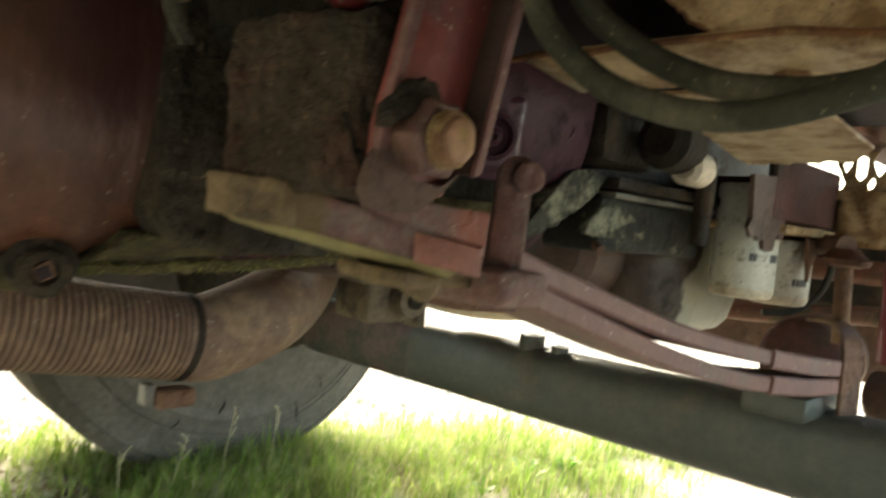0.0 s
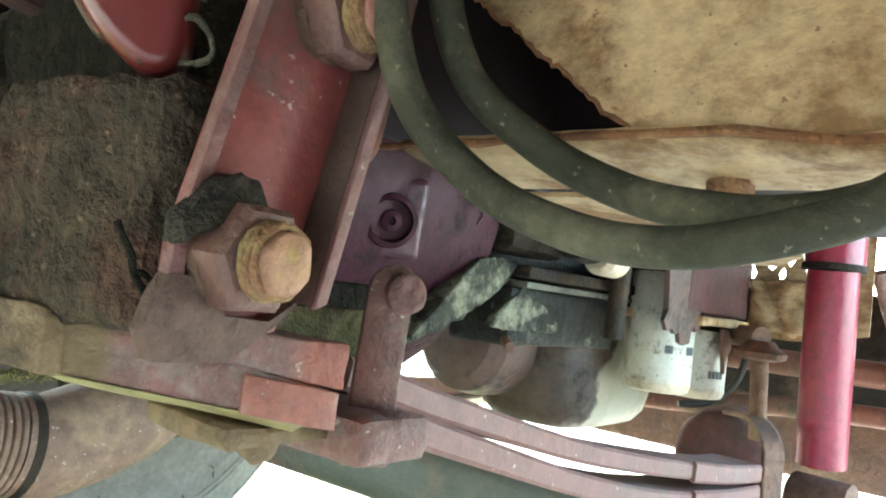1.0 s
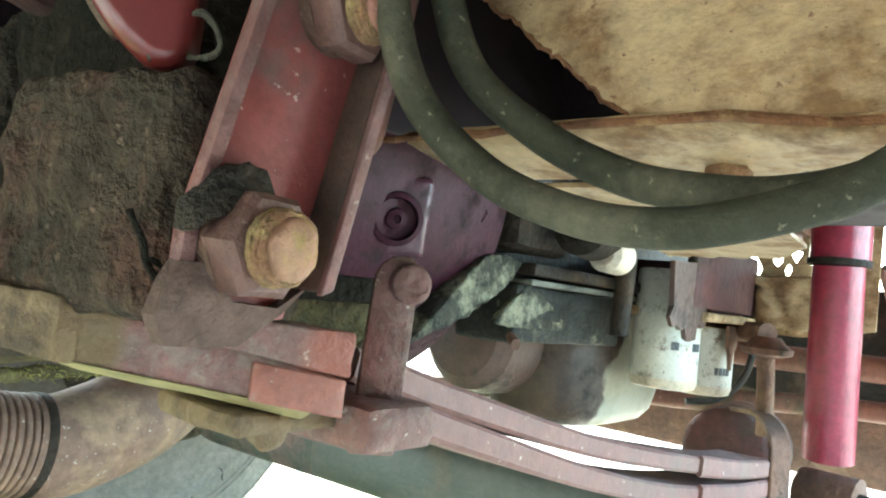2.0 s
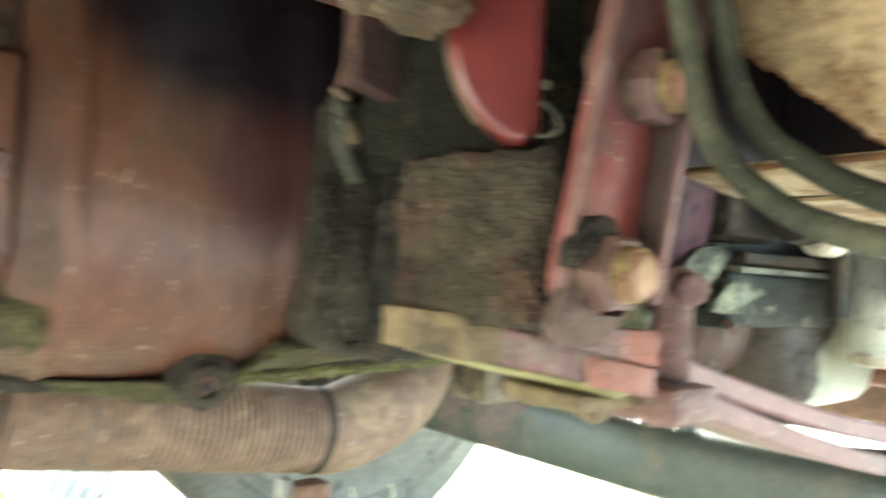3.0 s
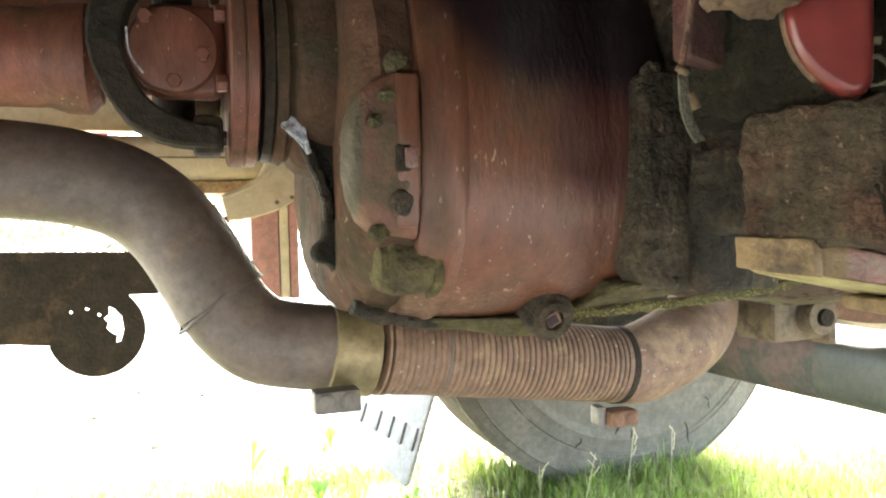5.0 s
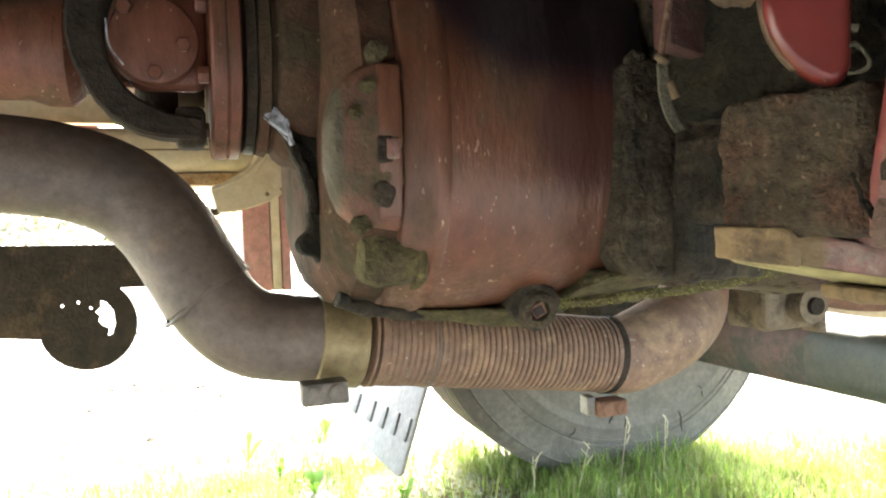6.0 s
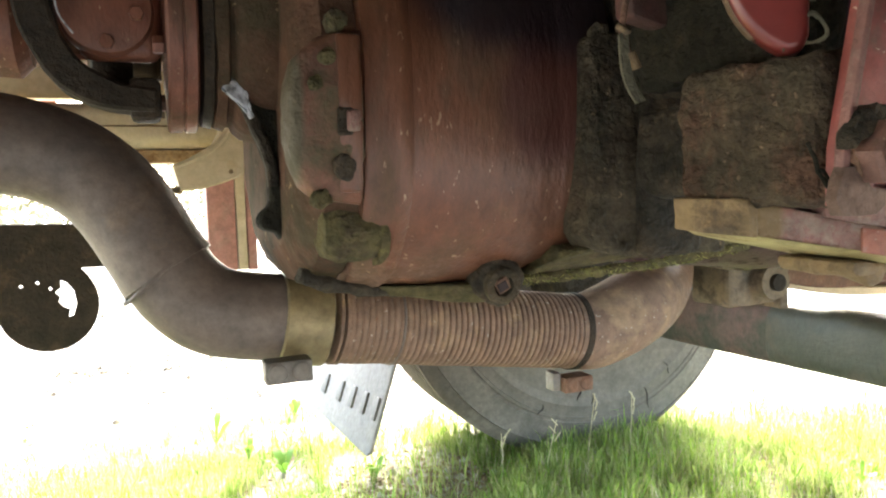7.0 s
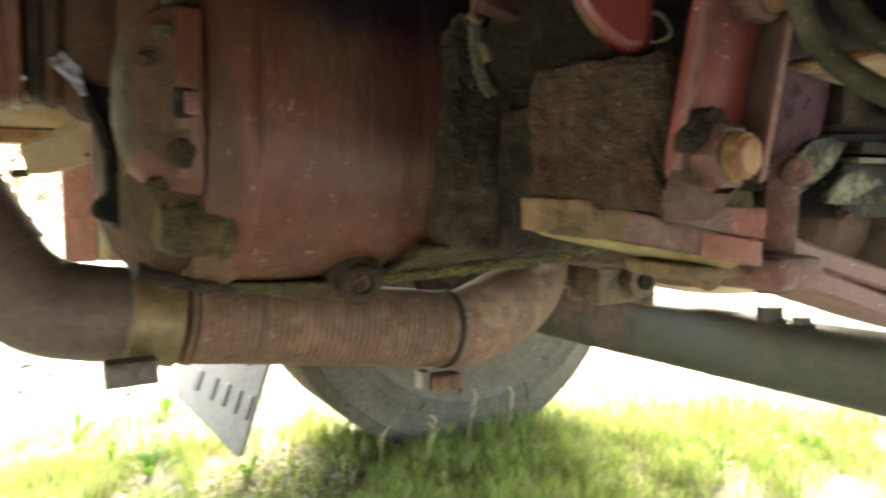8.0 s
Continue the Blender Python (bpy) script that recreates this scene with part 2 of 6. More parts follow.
NUT_BROWN = surface("dark red-brown nut", (0.120, 0.058, 0.040), (0.165, 0.080, 0.060), 0.55, dirt=(0.085, 0.050, 0.032), dirt_amount=0.4, dirt_scale=50, bump=0.4, speck=(0.26, 0.19, 0.13))
SUMP_RUST = surface("rusty brown sump", (0.092, 0.047, 0.030), (0.060, 0.034, 0.023), 0.5, dirt=(0.035, 0.028, 0.020), dirt_amount=0.4, dirt_scale=12, bump=0.3)
FILTER = surface("white filter can, chipped", (0.52, 0.50, 0.41), (0.44, 0.42, 0.335), 0.4, dirt=(0.18, 0.13, 0.085), dirt_amount=0.25, dirt_scale=45, bump=0.15, speck=(0.2, 0.17, 0.13), grain=0.15)
BLUE = surface("faded blue print", (0.17, 0.25, 0.34), (0.22, 0.30, 0.38), 0.6)
PRINT = surface("dark print", (0.06, 0.06, 0.06), (0.09, 0.09, 0.085), 0.6)
SUMP = surface("oily sump", (0.030, 0.020, 0.013), (0.075, 0.045, 0.028), 0.45, dirt=(0.016, 0.014, 0.010), dirt_amount=0.4, dirt_scale=9, bump=0.25, gloss=0.35)
add_stain_or_shade(SUMP, (0.29, 0.28, 0.21), (1.27, 0.50, 0.580), (0.225, 0.30, 0.20), 0.10, 0.6)
add_stain_or_shade(SUMP, (0.25, 0.235, 0.175), (1.16, 0.50, 0.530), (0.20, 0.10, 0.022), 0.5, 0.5)
PALE_GREY = surface("scuffed grey paint", (0.155, 0.148, 0.105), (0.095, 0.090, 0.065), 0.6, dirt=(0.05, 0.045, 0.035), dirt_amount=0.45, dirt_scale=24, bump=0.6)
CRUST_DARK = surface("dark oily crust", (0.040, 0.034, 0.022), (0.068, 0.053, 0.034), 0.8, dirt=(0.060, 0.044, 0.028), dirt_amount=0.4, dirt_scale=18, bump=1.0, bump_scale=75, scale=30, speck=(0.15, 0.11, 0.07), grain=0.6, gloss=0.2, relief=0.012)
CREAM = surface("cream plastic", (0.52, 0.44, 0.32), (0.44, 0.36, 0.25), 0.5, dirt=(0.2, 0.14, 0.08), dirt_amount=0.2)
AXLE = surface("dark axle iron, dusty", (0.042, 0.046, 0.036), (0.062, 0.062, 0.048), 0.5, dirt=(0.10, 0.085, 0.062), dirt_amount=0.25, bump=0.25, grain=0.2)
SHOCK_RED = surface("crimson paint", (0.25, 0.018, 0.040), (0.20, 0.017, 0.035), 0.34, dirt=(0.2, 0.08, 0.06), dirt_amount=0.05, bump=0.15)
WHITE = surface("white paint splash", (0.50, 0.52, 0.55), (0.22, 0.22, 0.22), 0.6, dirt=(0.1, 0.1, 0.1), dirt_amount=0.3, dirt_scale=60)
GROUND = surface("pale gravel and soil", (0.27, 0.245, 0.21), (0.195, 0.17, 0.14), 0.9, dirt=(0.16, 0.125, 0.085), dirt_amount=0.40, dirt_scale=3, bump=0.9, bump_scale=60, speck=(0.46, 0.44, 0.40))
LITTER = surface("withered leaves", (0.10, 0.070, 0.040), (0.055, 0.042, 0.026), 0.9, scale=30)
STONE = surface("pebbles", (0.42, 0.40, 0.37), (0.25, 0.23, 0.21), 0.85, scale=14)
SHEET_DARK = surface("dark floor sheet", (0.05, 0.03, 0.028), (0.08, 0.04, 0.035), 0.8)


def leafy(name, low, high, through_light=0.35):
    m = bpy.data.materials.new(name)
    m.use_nodes = True
    n, l = m.node_tree.nodes, m.node_tree.links
    b = n["Principled BSDF"]
    geo = n.new("ShaderNodeNewGeometry")
    r = n.new("ShaderNodeValToRGB")
    r.color_ramp.elements[0].color, r.color_ramp.elements[1].color = (*low, 1), (*high, 1)
    l.new(geo.outputs["Random Per Island"], r.inputs["Fac"])
    l.new(r.outputs["Color"], b.inputs["Base Color"])
    b.inputs["Roughness"].default_value = 0.6
    t = n.new("ShaderNodeBsdfTranslucent")
    l.new(r.outputs["Color"], t.inputs["Color"])
    x = n.new("ShaderNodeMixShader")
    x.inputs["Fac"].default_value = through_light
    l.new(b.outputs["BSDF"], x.inputs[1])
    l.new(t.outputs["BSDF"], x.inputs[2])
    l.new(x.outputs["Shader"], n["Material Output"].inputs["Surface"])
    return m


GRASS = leafy("grass blades", (0.100, 0.165, 0.028), (0.32, 0.36, 0.12), 0.5)
GRASS_DEEP = leafy("deep green blades", (0.080, 0.160, 0.018), (0.19, 0.28, 0.040), 0.5)
MOSS_BLADE = leafy("moss blades", (0.14, 0.15, 0.035), (0.32, 0.30, 0.10), 0.3)
LEAF = leafy("broad leaves", (0.07, 0.16, 0.02), (0.13, 0.24, 0.035))
HEDGE = leafy("dry hedge leaves", (0.045, 0.050, 0.022), (0.22, 0.18, 0.11))
STRAW = leafy("dry stalks", (0.30, 0.25, 0.15), (0.46, 0.40, 0.28), 0.2)


# ---- mesh helpers ----
def part(name, bm, material, parent=None, label=""):
    """Links a bmesh as one mesh object, under a thing or a part."""
    bmesh.ops.recalc_face_normals(bm, faces=bm.faces[:])
    me = bpy.data.meshes.new(name)
    bm.to_mesh(me)
    bm.free()
    me.materials.append(material)
    ob = new(name, me)
    if parent is not None:
        ob.parent = parent
        ob.matrix_parent_inverse = parent.matrix_world.inverted()
    if label:
        ob["label"] = label
    return ob


def thing(name, at, label, category, group=""):
    """An Empty at a thing's base, which parents its parts."""
    ob = new(name)
    ob.empty_display_size = 0.02
    ob.matrix_world = Matrix.Translation(at)
    ob.location = at
    bpy.context.view_layer.update()
    return tagged(ob, label, category, group)


def smooth(bm, angle=40):
    for f in bm.faces:
        f.smooth = True
    bm.normal_update()
    for e in bm.edges:
        if len(e.link_faces) == 2 and e.calc_face_angle(0) > radians(angle):
            e.smooth = False
    return bm


def box(lo, hi, bevel=0.003, segments=2, turn=None):
    bm = bmesh.new()
    bmesh.ops.create_cube(bm, size=1)
    lo, hi = Vector(lo), Vector(hi)
    for v in bm.verts:
        v.co = Vector(((v.co[i] + 0.5) * (hi[i] - lo[i]) + lo[i] for i in range(3)))
    if bevel:
        bmesh.ops.bevel(bm, geom=bm.edges[:], offset=bevel, segments=segments, profile=0.5, affect="EDGES")
    if turn is not None:
        mid = (lo + hi) / 2
        bm.transform(Matrix.Translation(mid) @ turn.to_4x4() @ Matrix.Translation(-mid))
    return smooth(bm)


def curve_points(pts, steps=8):
    """Catmull-Rom through the points."""
    p = [Vector(q) for q in pts]
    p = [p[0] * 2 - p[1]] + p + [p[-1] * 2 - p[-2]]
    out = []
    for i in range(1, len(p) - 2):
        for k in range(steps):
            t = k / steps
            a, b, c, d = p[i - 1], p[i], p[i + 1], p[i + 2]
            out.append(0.5 * ((2 * b) + (c - a) * t + (2 * a - 5 * b + 4 * c - d) * t * t + (3 * b - a - 3 * c + d) * t ** 3))
    out.append(p[-2])
    return out


def tube(pts, radius, sides=20, steps=8, section=None, caps=True):
    """A tube along a smooth curve; radius is a number or a function of 0..1; section(angle) scales the ring."""
    line = curve_points(pts, steps) if steps else [Vector(q) for q in pts]
    bm = bmesh.new()
    side = None
    rings = []
    for i, c in enumerate(line):
        t = (line[min(i + 1, len(line) - 1)] - line[max(i - 1, 0)]).normalized()
        if side is None:
            side = t.cross(Vector((0, 0, 1)))
            if side.length < 0.1:
                side = t.cross(Vector((0, 1, 0)))
        side = (side - t * side.dot(t)).normalized()
        up = side.cross(t)
        r = radius(i / (len(line) - 1)) if callable(radius) else radius
        rings.append([bm.verts.new(c + (side * math.cos(a) + up * math.sin(a)) * r * (section(a) if section else 1))
                      for a in (2 * math.pi * k / sides for k in range(sides))])
    for a, b in zip(rings, rings[1:]):
        for k in range(sides):
            bm.faces.new((a[k], a[(k + 1) % sides], b[(k + 1) % sides], b[k]))
    if caps:
        bm.faces.new(rings[0][::-1])
        bm.faces.new(rings[-1])
    return smooth(bm)


def strap(pts, width, thick, across, steps=6, taper=None):
    """A flat bar along a curve: 'across' is the direction of its width."""
    line = curve_points(pts, steps)
    bm = bmesh.new()
    across = Vector(across).normalized()
    rings = []
    for i, c in enumerate(line):
        t = (line[min(i + 1, len(line) - 1)] - line[max(i - 1, 0)]).normalized()
        nrm = t.cross(across).normalized()
        h = (taper(i / (len(line) - 1)) if taper else 1) * thick / 2
        w, e = width / 2, min(0.0025, thick * 0.2)
        corners = [(-w + e, -h), (w - e, -h), (w, -h + e), (w, h - e), (w - e, h), (-w + e, h), (-w, h - e), (-w, -h + e)]
        rings.append([bm.verts.new(c + across * x + nrm * y) for x, y in corners])
    for a, b in zip(rings, rings[1:]):
        for k in range(8):
            bm.faces.new((a[k], a[(k + 1) % 8], b[(k + 1) % 8], b[k]))
    bm.faces.new(rings[0][::-1])
    bm.faces.new(rings[-1])
    return smooth(bm)


def turned(profile, at, axis="x", sides=40, squash=None):
    """A turned body: profile rows are (distance along the axis, radius)."""
    bm = bmesh.new()
    rings = []
    for d, r in profile:
        ring = []
        for k in range(sides):
            a = 2 * math.pi * k / sides
            u, w = math.cos(a) * r, math.sin(a) * r
            if squash:
                u, w = squash(u, w, d)
            co = {"x": (d, u, w), "y": (u, d, w), "z": (u, w, d)}[axis]
            ring.append(bm.verts.new(Vector(at) + Vector(co)))
        rings.append(ring)
    for a, b in zip(rings, rings[1:]):
        for k in range(sides):
            bm.faces.new((a[k], a[(k + 1) % sides], b[(k + 1) % sides], b[k]))
    bm.faces.new(rings[0][::-1])
    bm.faces.new(rings[-1])
    return smooth(bm, 32)


def plate(outer, origin, u, v, thick, holes=(), bevel=0.0, segments=2):
    """A flat plate: outline (and holes) as pairs along the directions u and v, thickened along u x v."""
    bm = bmesh.new()
    u, v, origin = Vector(u).normalized(), Vector(v).normalized(), Vector(origin)
    edges = []
    for loop in (outer, *holes):
        vs = [bm.verts.new(origin + u * a + v * b) for a, b in loop]
        edges += [bm.edges.new((vs[i], vs[(i + 1) % len(vs)])) for i in range(len(vs))]
    if holes:
        bmesh.ops.triangle_fill(bm, edges=edges, use_beauty=True, use_dissolve=False)
    else:
        bm.faces.new(bm.verts[:])
    faces = bm.faces[:]
    got = bmesh.ops.extrude_face_region(bm, geom=faces)
    bmesh.ops.translate(bm, verts=[g for g in got["geom"] if isinstance(g, bmesh.types.BMVert)], vec=u.cross(v) * thick)
    bmesh.ops.recalc_face_normals(bm, faces=bm.faces[:])
    if bevel:
        bm.normal_update()
        sharp = [e for e in bm.edges if len(e.link_faces) == 2 and e.calc_face_angle(0) > radians(40)]
        bmesh.ops.bevel(bm, geom=sharp, offset=bevel, segments=segments, profile=0.5, affect="EDGES")
    return smooth(bm)


def lumpy(bm, amount, size, cuts=0, seed=0.0, keep=None):
    """Roughens a mesh with noise along its normals."""
    if cuts:
        bmesh.ops.subdivide_edges(bm, edges=bm.edges[:], cuts=cuts, use_grid_fill=True)
    bm.normal_update()
    moves = []
    for v in bm.verts:
        q = v.co / size + Vector((seed, seed * 2, -seed))
        moves.append(v.normal * amount * (noise.noise(q) + 0.5 * noise.noise(q * 2.3) + 0.25 * noise.noise(q * 5.1)))
    for v, d in zip(bm.verts, moves):
        v.co += d
    return smooth(bm, 60)


def hexagon(at, direction, across, height, chamfer=0.12):
    """A hexagon nut or bolt head standing on 'at' along 'direction'."""
    bm = bmesh.new()
    r = across / math.sqrt(3)
    rows = [(0, 1 - chamfer * 0.3), (height * 0.12, 1), (height * 0.8, 1), (height, 1 - chamfer)]
    turn = Vector(direction).to_track_quat("Z", "Y").to_matrix()
    rings = [[bm.verts.new(Vector(at) + turn @ Vector((math.cos(math.pi * k / 3) * r * s, math.sin(math.pi * k / 3) * r * s, h))) for k in range(6)] for h, s in rows]
    for a, b in zip(rings, rings[1:]):
        for k in range(6):
            bm.faces.new((a[k], a[(k + 1) % 6], b[(k + 1) % 6], b[k]))
    bm.faces.new(rings[0][::-1])
    bm.faces.new(rings[-1])
    return bm


def rod(a, b, radius, sides=18, round_end=0.0):
    """A straight round bar, with an optional rounded far end."""
    a, b = Vector(a), Vector(b)
    d = (b - a).normalized()
    pts, radii = [a, b - d * round_end], [radius, radius]
    if round_end:
        for k in range(1, 5):
            t = k / 4
            pts.append(b - d * round_end * (1 - math.sin(t * math.pi / 2)))
            radii.append(radius * max(0.45, math.cos(t * math.pi / 2 * 0.75)))
    n = len(pts) - 1
    return tube(pts, lambda t: radii[round(t * n)], sides, 0)


def joined(*meshes):
    out = bmesh.new()
    for bm in meshes:
        me = bpy.data.meshes.new("scratch")
        bm.to_mesh(me)
        bm.free()
        out.from_mesh(me)
        bpy.data.meshes.remove(me)
    return out

# ---- ground ----
def build_ground():
    bm = bmesh.new()
    # a fine patch near the truck, blending flat into the far sheet
    xs = [-400, -120, -40, -14, -6] + [-4 + i * 0.12 for i in range(76)] + [7, 14, 40, 120, 400]
    ys = [-400, -120, -40, -10, -4] + [-2 + i * 0.12 for i in range(76)] + [10, 20, 50, 140, 400]
    grid = [[bm.verts.new((x, y, (0.012 * noise.noise(Vector((x * 2, y * 2, 0))) + 0.02 * noise.noise(Vector((x * 0.5, y * 0.5, 3)))) if abs(x) < 6 and -3 < y < 8 else 0.0)) for x in xs] for y in ys]
    for a, b in zip(grid, grid[1:]):
        for i in range(len(xs) - 1):
            bm.faces.new((a[i], a[i + 1], b[i + 1], b[i]))
    tagged(part("ground", smooth(bm), GROUND), "pale gravel and dry soil ground with thin grass", "ground", kind="structure")


def ground_height(x, y):
    return 0.012 * noise.noise(Vector((x * 2, y * 2, 0))) + 0.02 * noise.noise(Vector((x * 0.5, y * 0.5, 3)))


def grass_amount(x, y):
    """How thickly the grass stands at a place: a strip by the truck, thinning to gravel beyond."""
    n = 0.55 + 0.8 * noise.noise(Vector((x * 1.6, y * 1.6, 7))) + 0.4 * noise.noise(Vector((x * 5, y * 5, 2)))
    edge = 2.02 if x < 0.4 else 2.02 - 0.60 * (x - 0.4)
    along = 1.0 if y < edge else max(0.04, 1 - (y - edge) / 0.5)
    ragged = 0.25 * noise.noise(Vector((x * 3, y * 3, 11)))
    along *= max(0.0, min(1.0, (x + 1.5) / 0.6 + ragged, (y - 0.8) / 0.3 + ragged))
    tuft = noise.noise(Vector((x * 9, y * 9, 5)))
    return max(0.0, min(1.0, n * 1.1 + 0.12 + 1.1 * tuft)) * along


def sow(total, seed, name, material, label, tall=1.0, wide=1.0):
    rng = random.Random(seed)
    verts, faces = [], []
    count = 0
    while count < total:
        x, y = rng.uniform(-1.7, 3.2), rng.uniform(0.8, 4.4) if rng.random() < 0.25 else rng.uniform(0.8, 2.6)
        if rng.random() > grass_amount(x, y):
            continue
        if math.hypot(x - 0.42, (y - 1.62) * 0.8) < 0.20 and rng.random() < 0.8:
            continue
        count += 1
        clump = 1 + 0.7 * noise.noise(Vector((x * 6, y * 6, 9)))
        h = tall * (0.014 + 0.074 * rng.random() ** 2.0) * clump * (1.0 if y < 2.0 else 0.55)
        w = wide * rng.uniform(0.0006, 0.0015)
        a, b = rng.uniform(0, 6.283), rng.uniform(0, 6.283)
        lean, droop = rng.uniform(0.08, 0.75) * h, rng.uniform(0.0, 0.22) * h
        dx, dy, ex, ey = math.cos(a), math.sin(a), math.cos(b), math.sin(b)
        z = ground_height(x, y) - 0.004
        i = len(verts)
        for s, ww, up in ((0.0, 0.8, 0.0), (0.12, 1.0, 0.42), (0.45, 0.75, 0.80)):
            cx, cy = x + ex * lean * s, y + ey * lean * s
            verts += [(cx - dx * w * ww, cy - dy * w * ww, z + h * up), (cx + dx * w * ww, cy + dy * w * ww, z + h * up)]
        verts.append((x + ex * lean, y + ey * lean, z + h - droop))
        faces += [(i, i + 1, i + 3, i + 2), (i + 2, i + 3, i + 5, i + 4), (i + 4, i + 5, i + 6)]
    me = bpy.data.meshes.new(name)
    me.from_pydata(verts, [], faces)
    me.materials.append(material)
    tagged(new(name, me), label, "grass", kind="stuff")


def build_grass():
    sow(66000, 4, "grass", GRASS, "short bright green grass thinning into gravel")
    sow(13000, 6, "broad_grass", GRASS_DEEP, "taller deep green grass blades", 1.15, 1.5)
    sow(26000, 5, "dry_grass", STRAW, "dry straw-coloured blades between the grass", 0.8, 0.8)


def build_litter():
    """Withered leaves and clods lying on the gravel, with a dark row for the shadow edge of an old wheel track."""
    rng = random.Random(17)
    verts, faces = [], []
    for k in range(2600):
        if k < 900:
            x = rng.uniform(-2.5, 3.5)
            y = 3.3 + 0.10 * noise.noise(Vector((x * 1.5, 0, 0))) + rng.gauss(0, 0.07) - 0.06 * x
            if noise.noise(Vector((x * 2.2, 4, 0))) < -0.05:
                continue
        else:
            x, y = rng.uniform(-5, 7), 2.4 + 11 * rng.random() ** 1.4
        c = Vector((x, y, ground_height(x, y) if y < 8 else 0.0))
        s, i, a = rng.uniform(0.005, 0.017) * (1 + 0.10 * (y - 2)), len(verts), rng.uniform(0, 6.283)
        for j in range(5):
            r = s * rng.uniform(0.5, 1.2)
            verts.append((c.x + math.cos(a + j * 1.257) * r, c.y + math.sin(a + j * 1.257) * r * 0.8, c.z + rng.uniform(0.001, 0.012)))
        verts.append((c.x, c.y, c.z + rng.uniform(0.006, 0.02)))
        faces += [(i + j, i + (j + 1) % 5, i + 5) for j in range(5)]
    me = bpy.data.meshes.new("leaf_litter")
    me.from_pydata(verts, [], faces)
    me.materials.append(LITTER)
    tagged(new("leaf_litter", me), "withered brown leaves and clods scattered on gravel", "leaf litter", kind="stuff")


def build_gravel():
    rng = random.Random(9)
    verts, faces = [], []
    for _ in range(9000):
        x, y = rng.uniform(-3.0, 5.5), 1.5 + 6.5 * rng.random() ** 1.5
        s = rng.uniform(0.004, 0.02) * (1 + 0.15 * (y - 1.5))
        z = 0.012 * noise.noise(Vector((x * 2, y * 2, 0))) + 0.02 * noise.noise(Vector((x * 0.5, y * 0.5, 3)))
        a, i = rng.uniform(0, 6.283), len(verts)
        for k in range(5):
            r = s * rng.uniform(0.7, 1.2)
            verts.append((x + math.cos(a + k * 1.257) * r, y + math.sin(a + k * 1.257) * r, z - 0.002))
        verts.append((x + rng.uniform(-0.3, 0.3) * s, y, z + s * rng.uniform(0.5, 0.9)))
        faces += [(i + k, i + (k + 1) % 5, i + 5) for k in range(5)]
    me = bpy.data.meshes.new("gravel")
    me.from_pydata(verts, [], faces)
    me.materials.append(STONE)
    tagged(new("gravel", me), "scattered pale grey pebbles on the ground", "gravel", kind="stuff")


def build_soil():
    rng = random.Random(14)
    verts, faces = [], []
    for _ in range(9000):
        x, y = rng.gauss(0.45, 0.55), rng.gauss(1.45, 0.14)
        s = rng.uniform(0.004, 0.014)
        z = 0.012 * noise.noise(Vector((x * 2, y * 2, 0))) + 0.02 * noise.noise(Vector((x * 0.5, y * 0.5, 3)))
        a, i = rng.uniform(0, 6.283), len(verts)
        for k in range(6):
            r = s * rng.uniform(0.7, 1.3)
            verts.append((x + math.cos(a + k * 1.047) * r, y + math.sin(a + k * 1.047) * r, z - 0.002))
        verts.append((x + rng.uniform(-0.3, 0.3) * s, y, z + s * rng.uniform(0.25, 0.5)))
        faces += [(i + k, i + (k + 1) % 6, i + 6) for k in range(6)]
    me = bpy.data.meshes.new("soil_clods")
    me.from_pydata(verts, [], faces)
    me.materials.append(SOIL)
    tagged(new("soil_clods", me), "loose dry brown soil between the grass", "soil", kind="stuff")


def build_weed(x, y, size, leaves, seed):
    rng = random.Random(seed)
    t = thing("weed", (x, y, 0), "small broad-leaved green weed in the grass", "plant", "weeds")
    for k in range(leaves):
        bm = bmesh.new()
        a = 6.283 * k / leaves + rng.uniform(-0.4, 0.4)
        d, h, w = rng.uniform(0.3, 0.9) * size, rng.uniform(0.35, 0.95) * size, rng.uniform(0.08, 0.16) * size
        out, side = Vector((math.cos(a), math.sin(a), 0)), Vector((-math.sin(a), math.cos(a), 0))
        rows = []
        for s, ww in ((0, 0.15), (0.3, 0.5), (0.55, 1.0), (0.8, 0.75), (1.0, 0.05)):
            mid = Vector((x, y, 0)) + out * d * s + Vector((0, 0, h * math.sin(s * 1.7)))
            rows.append([bm.verts.new(mid - side * w * ww + Vector((0, 0, 0.1 * w))), bm.verts.new(mid), bm.verts.new(mid + side * w * ww + Vector((0, 0, 0.1 * w)))])
        for q, r in zip(rows, rows[1:]):
            for i in range(2):
                bm.faces.new((q[i], q[i + 1], r[i + 1], r[i]))
        part("leaf", smooth(bm, 80), LEAF, t)


def build_stalks():
    rng = random.Random(2)
    for x, y, h in ((0.70, 1.45, 0.16), (0.83, 1.47, 0.2), (0.98, 1.5, 0.18), (0.62, 1.5, 0.13), (0.35, 1.75, 0.15), (1.5, 1.75, 0.2)):
        lean = rng.uniform(-0.03, 0.05)
        bm = tube([(x, y, 0), (x + lean * 0.4, y, h * 0.5), (x + lean, y + 0.01, h)], 0.0011, 5, 4)
        heads = [tube([(x + lean * s, y, h * s), (x + lean * s + rng.uniform(-0.02, 0.02), y, h * s + 0.02)], 0.0016, 5, 2) for s in (0.7, 0.82, 0.93)]
        tagged(part("grass_stalk", joined(bm, *heads), STRAW), "thin dry seeding grass stalk", "grass stalk", "dry stalks")


